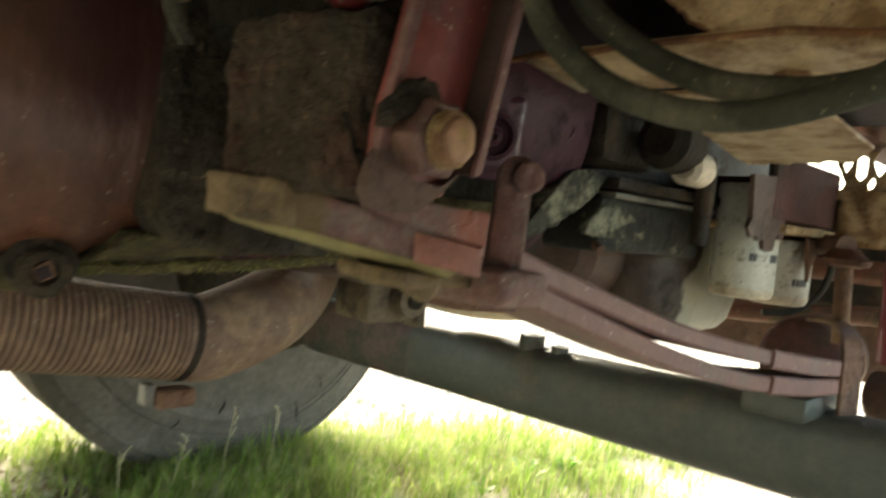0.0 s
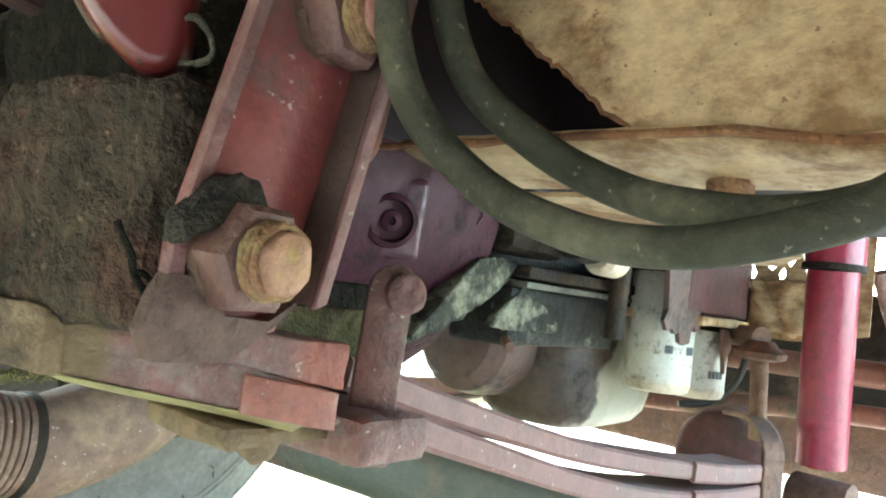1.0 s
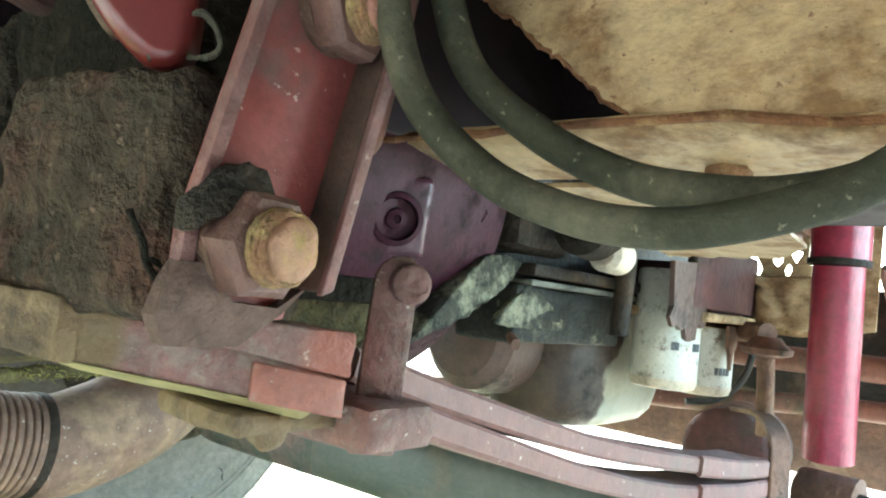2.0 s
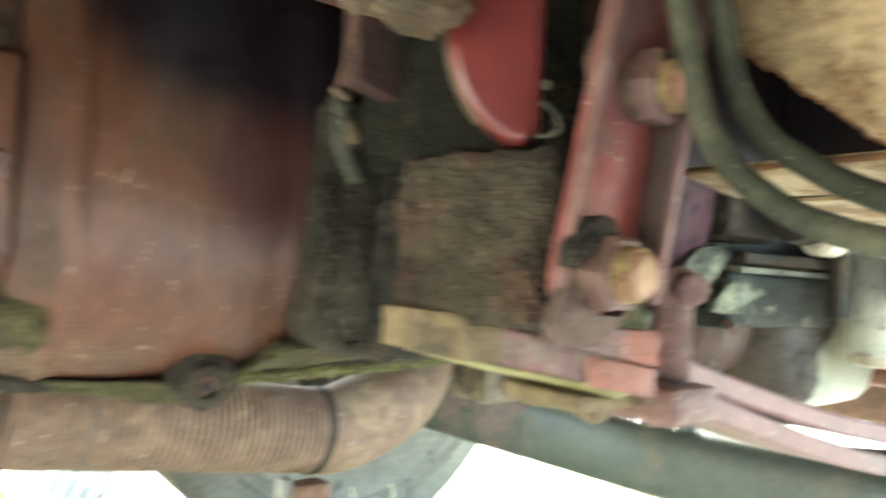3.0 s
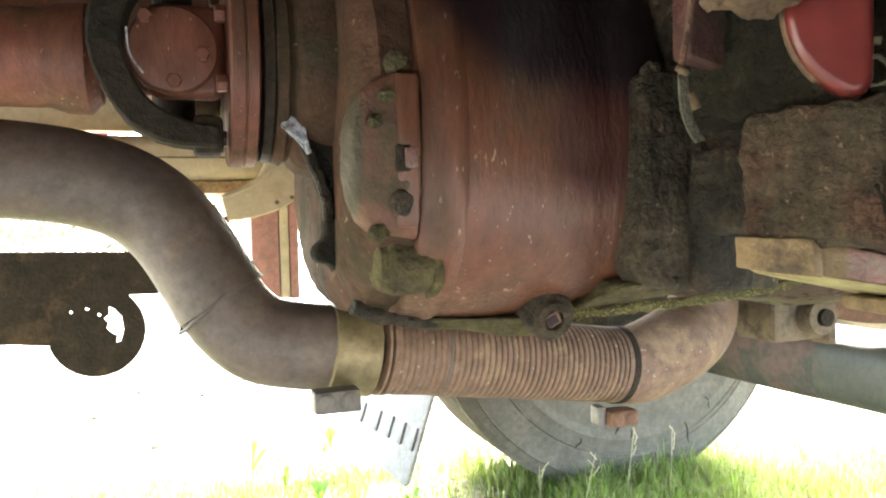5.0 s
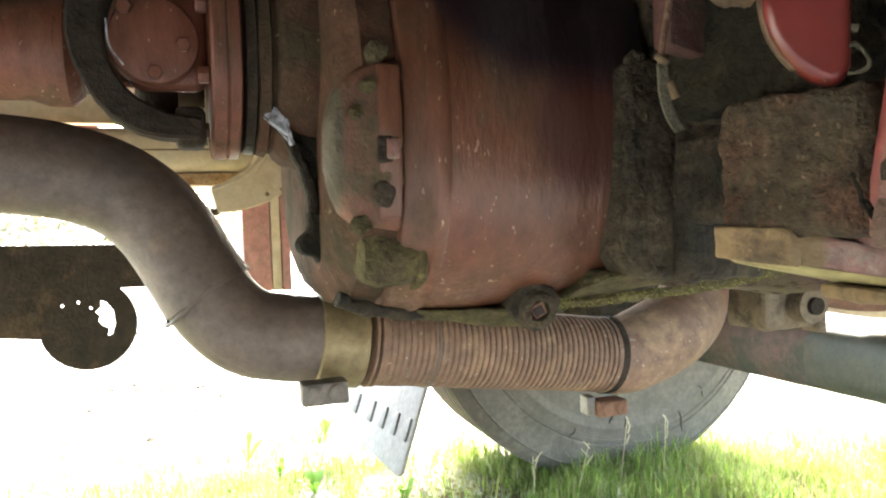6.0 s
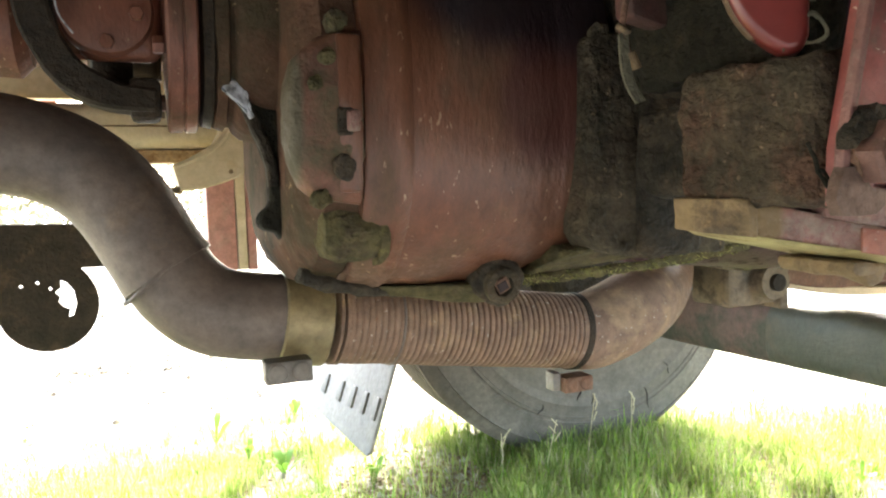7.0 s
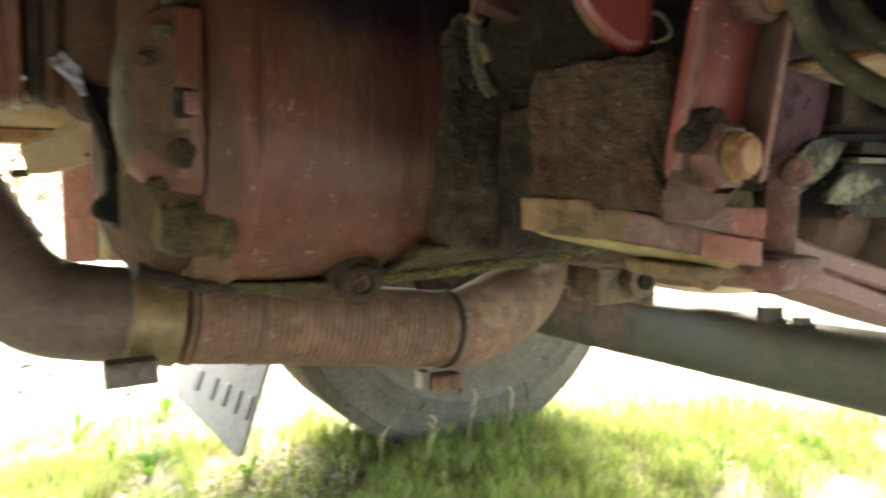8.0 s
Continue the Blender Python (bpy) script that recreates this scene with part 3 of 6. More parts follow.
def build_hedge():
    # added backdrop of loose leaves for the mottled bank beyond the gravel
    rng = random.Random(21)
    verts, faces = [], []
    for _ in range(16000):
        x = rng.uniform(-22, 30)
        top = 1.6 + 0.8 * noise.noise(Vector((x * 0.35, 0, 1))) + 0.5 * noise.noise(Vector((x * 1.1, 0, 5)))
        z = top * rng.random() ** 0.7
        y = 17 + 0.05 * x + rng.uniform(-0.9, 0.9) * (1 - 0.4 * z / top)
        i, s = len(verts), rng.uniform(0.05, 0.13)
        a = Vector((rng.uniform(-1, 1), rng.uniform(-1, 1), rng.uniform(-1, 1))).normalized()
        b = a.orthogonal().normalized()
        c = Vector((x, y, z))
        verts += [tuple(c - a * s), tuple(c + b * s * 0.5), tuple(c + a * s), tuple(c - b * s * 0.5)]
        faces.append((i, i + 1, i + 2, i + 3))
    me = bpy.data.meshes.new("hedge")
    me.from_pydata(verts, [], faces)
    me.materials.append(HEDGE)
    tagged(new("hedge", me), "far brownish leafy backdrop added in place of a mottled rubble bank", "hedge", kind="stuff")


# ---- truck: closed above by the cab floor and the frame rails ----
def build_shell():
    # plain floor added overhead to keep the sky's light out
    tagged(part("cab_floor", box((-3.2, -0.45, 1.08), (2.1, 1.9, 1.14), 0.01), SHEET_DARK), "dark underside of the truck's floor", "cab floor", kind="structure")
    # unseen panel added beside the truck to cut sky light from the near side
    tagged(part("near_sky_block", box((-3.2, -0.52, 0.50), (0.80, -0.49, 1.10), 0.005), SHEET_DARK), "unseen dark panel added to block the near-side sky", "side panel", kind="structure")
    for y, w, low in ((0.33, 0.07, 0.86), (1.17, -0.07, 0.905)):
        t = thing("frame_rail", (0, y, low), "dirty red steel channel of the truck frame", "frame rail", "frame rails")
        part("web", box((-3.0, y, low), (1.9, y + math.copysign(0.008, w), 1.08), 0.002), RED, t)
        part("lower_flange", box((-3.0, min(y, y + w), low - 0.008), (1.9, max(y, y + w), low), 0.002), RED, t)


def block(corners_low, corners_high, bevel=0.003):
    """A six-sided body from four lower and four upper corners, in turn round it."""
    bm = bmesh.new()
    lo, hi = [bm.verts.new(c) for c in corners_low], [bm.verts.new(c) for c in corners_high]
    bm.faces.new(lo[::-1])
    bm.faces.new(hi)
    for k in range(4):
        bm.faces.new((lo[k], lo[(k + 1) % 4], hi[(k + 1) % 4], hi[k]))
    bmesh.ops.recalc_face_normals(bm, faces=bm.faces[:])
    if bevel:
        bmesh.ops.bevel(bm, geom=bm.edges[:], offset=bevel, segments=2, profile=0.5, affect="EDGES")
    return smooth(bm)


# ---- gearbox ----
GX, GY, GZ = 0.0, 0.755, 0.81        # the middle of the gearbox's barrel


def case_reach(z, wide=0.222, deep=0.196, zc=0.80):
    """How far the gearbox casing stands out from its middle at a height: round above, boxier below."""
    q = min(0.999, abs(z - zc) / (deep if z < zc else 0.222))
    n = 2.9 if z < zc else 2.0
    return wide * (1 - q ** n) ** (1 / n)


def case_body(stations, steps=36):
    """A casing along x: rows of (x, scale of the section)."""
    bm = bmesh.new()
    rings = []
    for x, k in stations:
        ring = []
        for i in range(2 * steps):
            a = math.pi * i / steps
            c, n = math.cos(a), math.sin(a)
            p = 2.0 if n >= 0 else 2 / 2.9
            u = math.copysign(abs(c) ** p, c) if n < 0 else c
            w = n if n >= 0 else -abs(n) ** p
            ring.append(bm.verts.new((x, GY + 0.222 * k * u, 0.80 + (0.222 if n >= 0 else 0.196) * k * w)))
        rings.append(ring)
    for q, r in zip(rings, rings[1:]):
        for i in range(2 * steps):
            j = (i + 1) % (2 * steps)
            bm.faces.new((q[i], q[j], r[j], r[i]))
    bm.faces.new(rings[0][::-1])
    bm.faces.new(rings[-1])
    bmesh.ops.recalc_face_normals(bm, faces=bm.faces[:])
    return smooth(bm, 32)


def build_gearbox():
    t = thing("gearbox", (0.1, GY, 0.59), "dusty red cast-iron gearbox with dark bolted end cover", "gearbox")
    body = case_body([(0.0405, 0.93), (0.0425, 0.962), (0.046, 0.972), (0.064, 0.980), (0.069, 0.994), (0.076, 0.994), (0.081, 0.982), (0.12, 1.0), (0.165, 1.004),
                      (0.205, 1.0), (0.213, 0.996), (0.218, 1.004), (0.262, 1.004), (0.268, 0.95)])
    part("housing", lumpy(body, 0.0016, 0.03), SHADED_RED, t, "dusty red cast housing with streaks")
    # the rear part of the casing, narrower towards the shaft
    rear = case_body([(-0.006, 0.76), (0.003, 0.86), (0.013, 0.92), (0.040, 0.935)])
    part("rear_case", lumpy(rear, 0.003, 0.03, seed=3), CASE_DARK, t, "dark dirty rear casing")
    # half-round side cover, thick at the rim
    bm = bmesh.new()
    rows = []
    for i in range(25):
        s = i / 24
        z = 0.694 + 0.134 * s
        c = abs(2 * s - 1)
        left = 0.039 - 0.057 * (1 - c ** 2.6) ** (1 / 2.6)
        row = [bm.verts.new((left - 0.001, GY - case_reach(z) + 0.034, z))]
        for k in range(11):
            x = left + (0.0395 - left) * k / 10
            edge = min(1.0, (x - left) / 0.010 + 0.15, (0.0395 - x) / 0.004 + 0.5, (1 - c) * 9 + 0.2)
            row.append(bm.verts.new((x, GY - case_reach(z) + 0.012 - 0.011 * math.sqrt(edge), z)))
        row.append(bm.verts.new((0.0398, GY - case_reach(z) + 0.034, z)))
        rows.append(row)
    for q, r in zip(rows, rows[1:]):
        for k in range(12):
            bm.faces.new((q[k], q[k + 1], r[k + 1], r[k]))
    bm.faces.new(rows[0])
    bm.faces.new(rows[-1][::-1])
    bmesh.ops.recalc_face_normals(bm, faces=bm.faces[:])
    cover = part("side_cover", lumpy(smooth(bm, 50), 0.0016, 0.014, seed=5), COVER, t, "red half-round side cover under greenish dirt")
    for z0, z1 in ((0.7595, 0.824), (0.704, 0.7590)):
        pad = block([(0.0195, GY - case_reach(z0) - 0.0016, z0), (0.0385, GY - case_reach(z0) - 0.0016, z0), (0.0385, GY - case_reach(z0) + 0.02, z0), (0.0195, GY - case_reach(z0) + 0.02, z0)],
                    [(0.0195, GY - case_reach(z1) - 0.0016, z1), (0.0385, GY - case_reach(z1) - 0.0016, z1), (0.0385, GY - case_reach(z1) + 0.02, z1), (0.0195, GY - case_reach(z1) + 0.02, z1)], 0.003)
        part("bolt_pad", lumpy(pad, 0.0010, 0.012, 3, seed=z0), SHADED_RED, cover)
    y = GY - case_reach(0.759)
    part("square_bolt", lumpy(box((0.0245, y - 0.0065, 0.7505), (0.0350, y + 0.012, 0.7665), 0.002), 0.0006, 0.006, 2), RED_WORN, cover, "worn square bolt head")
    part("bolt_seat", lumpy(box((0.0185, y - 0.0032, 0.7480), (0.0300, y + 0.014, 0.7690), 0.002), 0.001, 0.008, 2), GRIME, cover)
    y = GY - case_reach(0.723)
    part("knob", lumpy(rod((0.0235, y + 0.01, 0.7245), (0.0230, y - 0.0055, 0.7240), 0.0095, 18, 0.003), 0.002, 0.01, 1), GRIME, cover, "dirt-filled bolt hole")
    for x, z, r in ((0.012, 0.806, 0.007), (0.002, 0.786, 0.006), (0.020, 0.833, 0.009), (0.006, 0.700, 0.008)):
        part("dirt_lump", lumpy(turned([(-0.004, r * 0.5), (-0.002, r * 0.9), (0.008, r)], (x, GY - case_reach(z) - 0.002, z), "y", 14), 0.003, 0.008, 1, seed=x * 90), GRIME_GREEN, cover)
    # rounded foot at the lower corner, with a pale mossy rim
    foot = turned([(0.0, 0.010), (0.003, 0.021), (0.014, 0.026), (0.040, 0.026), (0.048, 0.023), (0.051, 0.018), (0.047, 0.012)], (0.010, 0.585, 0.672), "x", 28)
    part("foot", lumpy(foot, 0.0025, 0.018, seed=8), GRIME_GREEN, t)
    part("foot_rim", lumpy(turned([(0.046, 0.0225), (0.048, 0.0275), (0.053, 0.0280), (0.056, 0.0245), (0.052, 0.019)], (0.010, 0.588, 0.670), "x", 28), 0.0018, 0.010, seed=3), MOSSY, t, "pale mossy rim")
    # drain plug in its boss
    boss = rod((0.184, 0.650, 0.628), (0.180, 0.590, 0.6165), 0.0245, 32, 0.006)
    part("drain_boss", lumpy(boss, 0.0035, 0.018, seed=2), GRIME, t)
    plug_at = Matrix.Translation((0.1795, 0.590, 0.6165)) @ Vector((-0.05, -1, -0.22)).to_track_quat("Z", "Y").to_matrix().to_4x4()
    plug = part("drain_plug", lumpy(turned([(-0.004, 0.0175), (0.004, 0.0178), (0.0075, 0.0165), (0.0082, 0.0125), (0.0076, 0.0100), (0.001, 0.0092)], (0, 0, 0), "z", 28), 0.0006, 0.006), CRUST_DARK, t, "dark rusty drain plug with a square socket")
    plug.matrix_world = plug_at
    bpy.context.view_layer.update()
    socket = part("square_socket", box((-0.0068, -0.0068, 0.0012), (0.0068, 0.0068, 0.0048), 0.001, 2, Matrix.Rotation(0.5, 3, "Z")), RUST_DARK, plug, "rusty square socket")
    socket.matrix_parent_inverse = Matrix()
    # raised black pad draws the shade down in the socket
    core = part("socket_shade", box((-0.0050, -0.0052, 0.0042), (0.0046, 0.0038, 0.0056), 0.0005, 2, Matrix.Rotation(0.5, 3, "Z")), HOLLOW_BLACK, plug, "black pad standing in for the shaded socket hole")
    core.matrix_parent_inverse = Matrix()
    # mossy web leading to the boss, and the rough lower edge of the casing
    part("bottom_fin", lumpy(block([(0.090, 0.640, 0.606), (0.178, 0.612, 0.5945), (0.178, 0.70, 0.5945), (0.090, 0.70, 0.606)],
                                   [(0.075, 0.630, 0.617), (0.190, 0.602, 0.616), (0.190, 0.70, 0.618), (0.075, 0.70, 0.618)], 0.004), 0.003, 0.018, 5), GRIME_GREEN, t, "mossy bottom web")
    part("bottom_edge", lumpy(tube([(0.000, 0.625, 0.634), (0.03, 0.632, 0.622), (0.08, 0.642, 0.613), (0.14, 0.648, 0.610), (0.21, 0.645, 0.611)], 0.0065, 14, 5), 0.0025, 0.016, 1), GRIME, t)
    # dark output bearing housing, brake drum and flange
    ay, az = 0.735, 0.865
    part("bearing_housing", lumpy(turned([(-0.058, 0.085), (-0.055, 0.094), (-0.046, 0.0965), (-0.044, 0.092), (-0.040, 0.092), (-0.037, 0.098), (-0.030, 0.104), (-0.014, 0.108), (0.01, 0.112)], (0, ay, az), "x", 48), 0.002, 0.03), CASE_DARK, t)
    part("lower_case", lumpy(turned([(0.20, 0.19), (0.215, 0.205), (0.42, 0.212), (0.50, 0.20)], (0, GY, 0.835), "x", 56), 0.004, 0.03), GRIME_GREEN, t)
    part("seal_ring", turned([(-0.068, 0.082), (-0.066, 0.092), (-0.058, 0.094), (-0.056, 0.088)], (0, ay, az), "x", 40), BLACK_OIL, t)
    # curved web below the bearing, cut away towards the shaft, with a lug and a paint splash
    side = [(0.0613, 0.8746), (-0.0384, 0.8746), (-0.0428, 0.8089), (-0.0363, 0.7892), (-0.0253, 0.7607), (-0.0143, 0.73), (-0.0138, 0.6928), (-0.0253, 0.6895), (-0.0258, 0.6741), (-0.01, 0.6697), (0.0032, 0.6511), (0.0163, 0.6347), (0.0317, 0.6204), (0.0613, 0.6139)]
    web = part("support_web", lumpy(plate(side, (0, 0.665, 0), (1, 0, 0), (0, 0, 1), -0.030, (), 0.006), 0.0022, 0.02), OIL_CAKE, t, "dark web with a square lug")
    part("web_edge", lumpy(strap([(-0.0417, 0.671, 0.8155), (-0.0352, 0.669, 0.7936), (-0.0242, 0.668, 0.7651), (-0.0143, 0.666, 0.7377), (-0.0111, 0.665, 0.7125)], 0.014, 0.010, (0, 1, 0)), 0.0012, 0.015), GRIME, web)
    part("paint_splash", lumpy(strap([(-0.0516, 0.665, 0.8029), (-0.0439, 0.662, 0.8001), (-0.0363, 0.659, 0.7903), (-0.0286, 0.657, 0.7738)], 0.003, 0.011, (0, 1, 0), 6, lambda s: 0.5 + 0.9 * math.sin(math.pi * min(1, s * 1.1 + 0.05))), 0.0015, 0.006, 2), WHITE, web, "white paint splash")


def build_clutch_housing():
    t = thing("clutch_housing", (0.25, GY, 0.6), "dark clutch housing caked with oily dirt", "clutch housing")
    bm = box((0.272, 0.492, 0.640), (0.330, 0.9, 0.99), 0.012, 3)
    part("housing", lumpy(bm, 0.006, 0.035, 4, seed=5), GRIME, t)
    outline = [(0.226, 0.664), (0.232, 0.652), (0.246, 0.645), (0.370, 0.640), (0.375, 0.83), (0.236, 0.832), (0.229, 0.826)]
    part("flange_plate", lumpy(plate(outline, (0, 0.5085, 0), (1, 0, 0), (0, 0, 1), -0.05, (), 0.006, 3), 0.0020, 0.03, seed=6), CRUST_DARK, t, "oily upright flange plate")
    part("flange_rim", lumpy(tube([(0.242, 0.516, 0.836), (0.2325, 0.515, 0.822), (0.231, 0.514, 0.76), (0.231, 0.513, 0.69), (0.234, 0.512, 0.664), (0.246, 0.512, 0.653), (0.262, 0.512, 0.651)], 0.0066, 14, 8), 0.0036, 0.012, 1, seed=6), CRUST_DARK, t, "dirt-caked rim of the flange")
    for x, z in ((0.256, 0.662), (0.258, 0.800), (0.262, 0.735)):
        part("dirt_lump", lumpy(turned([(-0.003, 0.004), (-0.001, 0.010), (0.012, 0.013)], (x, 0.516, z), "y", 14), 0.005, 0.010, 1, seed=z * 20), CRUST_DARK, t)
    part("red_lug", lumpy(plate([(0.176, 0.812), (0.200, 0.806), (0.222, 0.806), (0.262, 0.838), (0.30, 0.875), (0.30, 0.95), (0.176, 0.95)], (0, 0.385, 0), (1, 0, 0), (0, 0, 1), -0.02, (), 0.004), 0.001, 0.02), RED_DARK, t, "dull red cast lug")
    lip = [(0.205, 0.606, 0.6165), (0.25, 0.598, 0.6185), (0.31, 0.588, 0.6225), (0.37, 0.575, 0.628), (0.44, 0.555, 0.640)]
    part("lower_lip", lumpy(strap(lip, 0.006, 0.010, (0, 1, 0.3), 8), 0.0022, 0.010, 1), MOSSY, t, "mossy ragged lower lip")
    part("lower_slope", lumpy(block([(0.205, 0.607, 0.619), (0.44, 0.556, 0.643), (0.44, 0.72, 0.66), (0.205, 0.72, 0.64)],
                                    [(0.225, 0.530, 0.648), (0.44, 0.500, 0.672), (0.44, 0.72, 0.70), (0.225, 0.72, 0.66)], 0.005), 0.004, 0.016, 8), GRIME_GREEN, t, "slanting lower side")
    rng = random.Random(31)
    verts, faces = [], []
    line = curve_points(lip, 12)
    for _ in range(520):
        c = line[int(rng.random() ** 1.3 * (len(line) - 1))] + Vector((rng.uniform(-0.004, 0.004), rng.uniform(-0.006, 0.004), rng.uniform(-0.004, 0.006)))
        d = Vector((rng.uniform(-1, 1), rng.uniform(-1, 0.2), rng.uniform(-0.8, 0.5))).normalized() * rng.uniform(0.003, 0.008)
        e = d.orthogonal().normalized() * 0.0006
        i = len(verts)
        verts += [tuple(c - e), tuple(c + e), tuple(c + d)]
        faces.append((i, i + 1, i + 2))
    me = bpy.data.meshes.new("moss_fringe")
    me.from_pydata(verts, [], faces)
    me.materials.append(MOSS_BLADE)
    moss = new("moss_fringe", me)
    moss.parent = t
    moss.matrix_parent_inverse = t.matrix_world.inverted()
    tagged(moss, "yellow-green moss fringe", kind="stuff")


def build_bell():
    t = thing("bell_housing", (0.5, GY, 0.6), "wine-red painted bell housing with a round cap", "bell housing")
    part("housing", turned([(0.29, 0.19), (0.33, 0.205), (0.46, 0.225), (0.56, 0.235), (0.60, 0.243), (0.73, 0.243), (0.735, 0.20)], (0, GY, 0.83), "x", 56), PURPLE, t)
    cap = part("round_cap", joined(turned([(0, 0.024), (0.004, 0.026), (0.009, 0.0245), (0.010, 0.020), (0.003, 0.0185), (0.003, 0.0105), (0.008, 0.0095), (0.009, 0.004), (0.005, 0.003)], (0, 0, 0), "z", 36)), PURPLE, t)
    cap.matrix_world = Matrix.Translation((0.572, 0.527, 0.771)) @ Vector((-0.55, -0.8, -0.15)).to_track_quat("Z", "Y").to_matrix().to_4x4()
    part("cap_rib", box((0.53, 0.53, 0.806), (0.61, 0.56, 0.82), 0.005), PURPLE, t)
    part("bolt_head", hexagon((0.694, 0.53, 0.795), (-0.5, -0.8, 0), 0.022, 0.014), PURPLE, t)
    # slanting rear flange down to the sump
    web = plate([(0.598, 0.654), (0.625, 0.664), (0.668, 0.678), (0.707, 0.695), (0.750, 0.720), (0.783, 0.751), (0.745, 0.757), (0.709, 0.752), (0.655, 0.704)], (0, 0.518, 0), (1, 0, 0), (0, 0, 1), -0.03, (), 0.003)
    part("web_flange", lumpy(web, 0.0035, 0.012, 7, seed=5), SCUFFED, t, "black flange with pale scuffed crust")
    # square boss that carries the round cap
    face = Vector((-0.55, -0.8, -0.15)).normalized()
    boss = part("square_boss", box((-0.042, -0.040, -0.030), (0.042, 0.040, -0.002), 0.008, 3), PURPLE_GLOSS, t, "glossy wine-red boss")
    boss.matrix_world = Matrix.Translation((0.566, 0.531, 0.774)) @ face.to_track_quat("Z", "Y").to_matrix().to_4x4()


def build_engine():
    t = thing("engine", (1.0, 0.8, 0.55), "oily black engine with a rounded sump", "engine")
    part("block", box((0.63, 0.60, 0.745), (1.55, 0.95, 1.06), 0.02), BLACK_OIL, t)

    def oval(u, w, d):
        r = math.hypot(u, w)
        k = (abs(u / r) ** 3.4 + abs(w / r) ** 3.4) ** (-1 / 3.4)
        return u * 1.30 * k, w * 0.76 * k
    rows = [(0.534, 0.055), (0.535, 0.085), (0.541, 0.105), (0.556, 0.119), (0.585, 0.127), (0.64, 0.131), (0.735, 0.134)]
    part("sump", turned(rows, (1.140, 0.632, 0), "z", 72, oval), SUMP, t, "oily dark brown sump with pale peeling paint at its end")
    part("sump_nose", turned([(0.885, 0.035), (0.891, 0.060), (0.910, 0.078), (0.945, 0.085), (1.02, 0.087)], (0, 0.68, 0.655), "x", 44), SUMP_RUST, t, "rust-brown rounded sump nose")
    part("sump_shoulder", lumpy(box((0.77, 0.515, 0.660), (1.04, 0.60, 0.727), 0.006), 0.003, 0.02, 5), SOOT, t)
    part("sump_gusset", lumpy(plate([(0.731, 0.681), (0.815, 0.675), (0.897, 0.678), (0.839, 0.710), (0.791, 0.730)], (0, 0.513, 0), (1, 0, 0), (0, 0, 1), -0.012, (), 0.003), 0.004, 0.014, 6), SCUFFED, t, "pale scuffed gusset")
    part("sump_lip", lumpy(box((0.785, 0.506, 0.727), (1.38, 0.60, 0.734), 0.002), 0.001, 0.02, 3), PALE_GREY, t)
    part("sump_rail", box((0.78, 0.50, 0.738), (1.40, 0.56, 0.752), 0.003), BLACK_OIL, t)
    part("side_cover", lumpy(box((0.74, 0.50, 0.765), (0.86, 0.60, 0.84), 0.015), 0.004, 0.04, 2), BLACK_OIL, t)
    part("pump_body", turned([(0, 0.02), (0.01, 0.035), (0.05, 0.038), (0.07, 0.025)], (0.79, 0.46, 0.80), "x", 24), BLACK_OIL, t)
    part("plastic_cap", turned([(0, 0.014), (0.006, 0.021), (0.042, 0.0215), (0.052, 0.017)], (0.835, 0.448, 0.772), "x", 28), CREAM, t, "cream plastic cap")
    part("dark_hose", tube([(0.90, 0.448, 0.79), (0.897, 0.447, 0.745), (0.893, 0.447, 0.70), (0.893, 0.447, 0.68)], 0.0115, 18, 4), BLACK_OIL, t)
    part("thin_hose", tube([(1.337, 0.430, 0.749), (1.349, 0.423, 0.676), (1.343, 0.436, 0.618), (1.320, 0.467, 0.583), (1.289, 0.506, 0.574)], 0.006, 14, 8), BLACK_OIL, t)
    part("sensor", lumpy(rod((0.745, 0.50, 0.668), (0.725, 0.48, 0.662), 0.006, 12), 0.002, 0.01), RUST_DARK, t)


def build_filter(x, y, top, bottom, radius, name_band):
    t = thing("oil_filter", (x, y, bottom), "chipped white oil filter can with dark print", "oil filter", "oil filters")
    part("can", turned([(0, radius * 0.82), (0.006, radius * 0.95), (0.014, radius), (top - bottom - 0.006, radius), (top - bottom, radius * 0.96)], (x, y, bottom), "z", 44), FILTER, t)
    part("bottom_rim", turned([(-0.002, radius * 0.80), (0, radius * 0.93), (0.006, radius * 0.985), (0.010, radius * 1.01), (0.013, radius * 1.005)], (x, y, bottom), "z", 44), CREAM, t)
    # maker's mark as plain bars round the can
    for k, a in enumerate(name_band):
        d = Vector((math.cos(radians(a)), math.sin(radians(a)), 0))
        side = Vector((-d.y, d.x, 0))
        mid = Vector((x, y, bottom + (top - bottom) * 0.36)) + d * (radius + 0.0002)
        bm = plate([(-0.0025, -0.0055), (0.0025, -0.0055), (0.0025, 0.0055), (-0.0025, 0.0055)], mid, side, (0, 0, 1), 0.0012)
        part("print_bar", bm, PRINT, t)
    return t


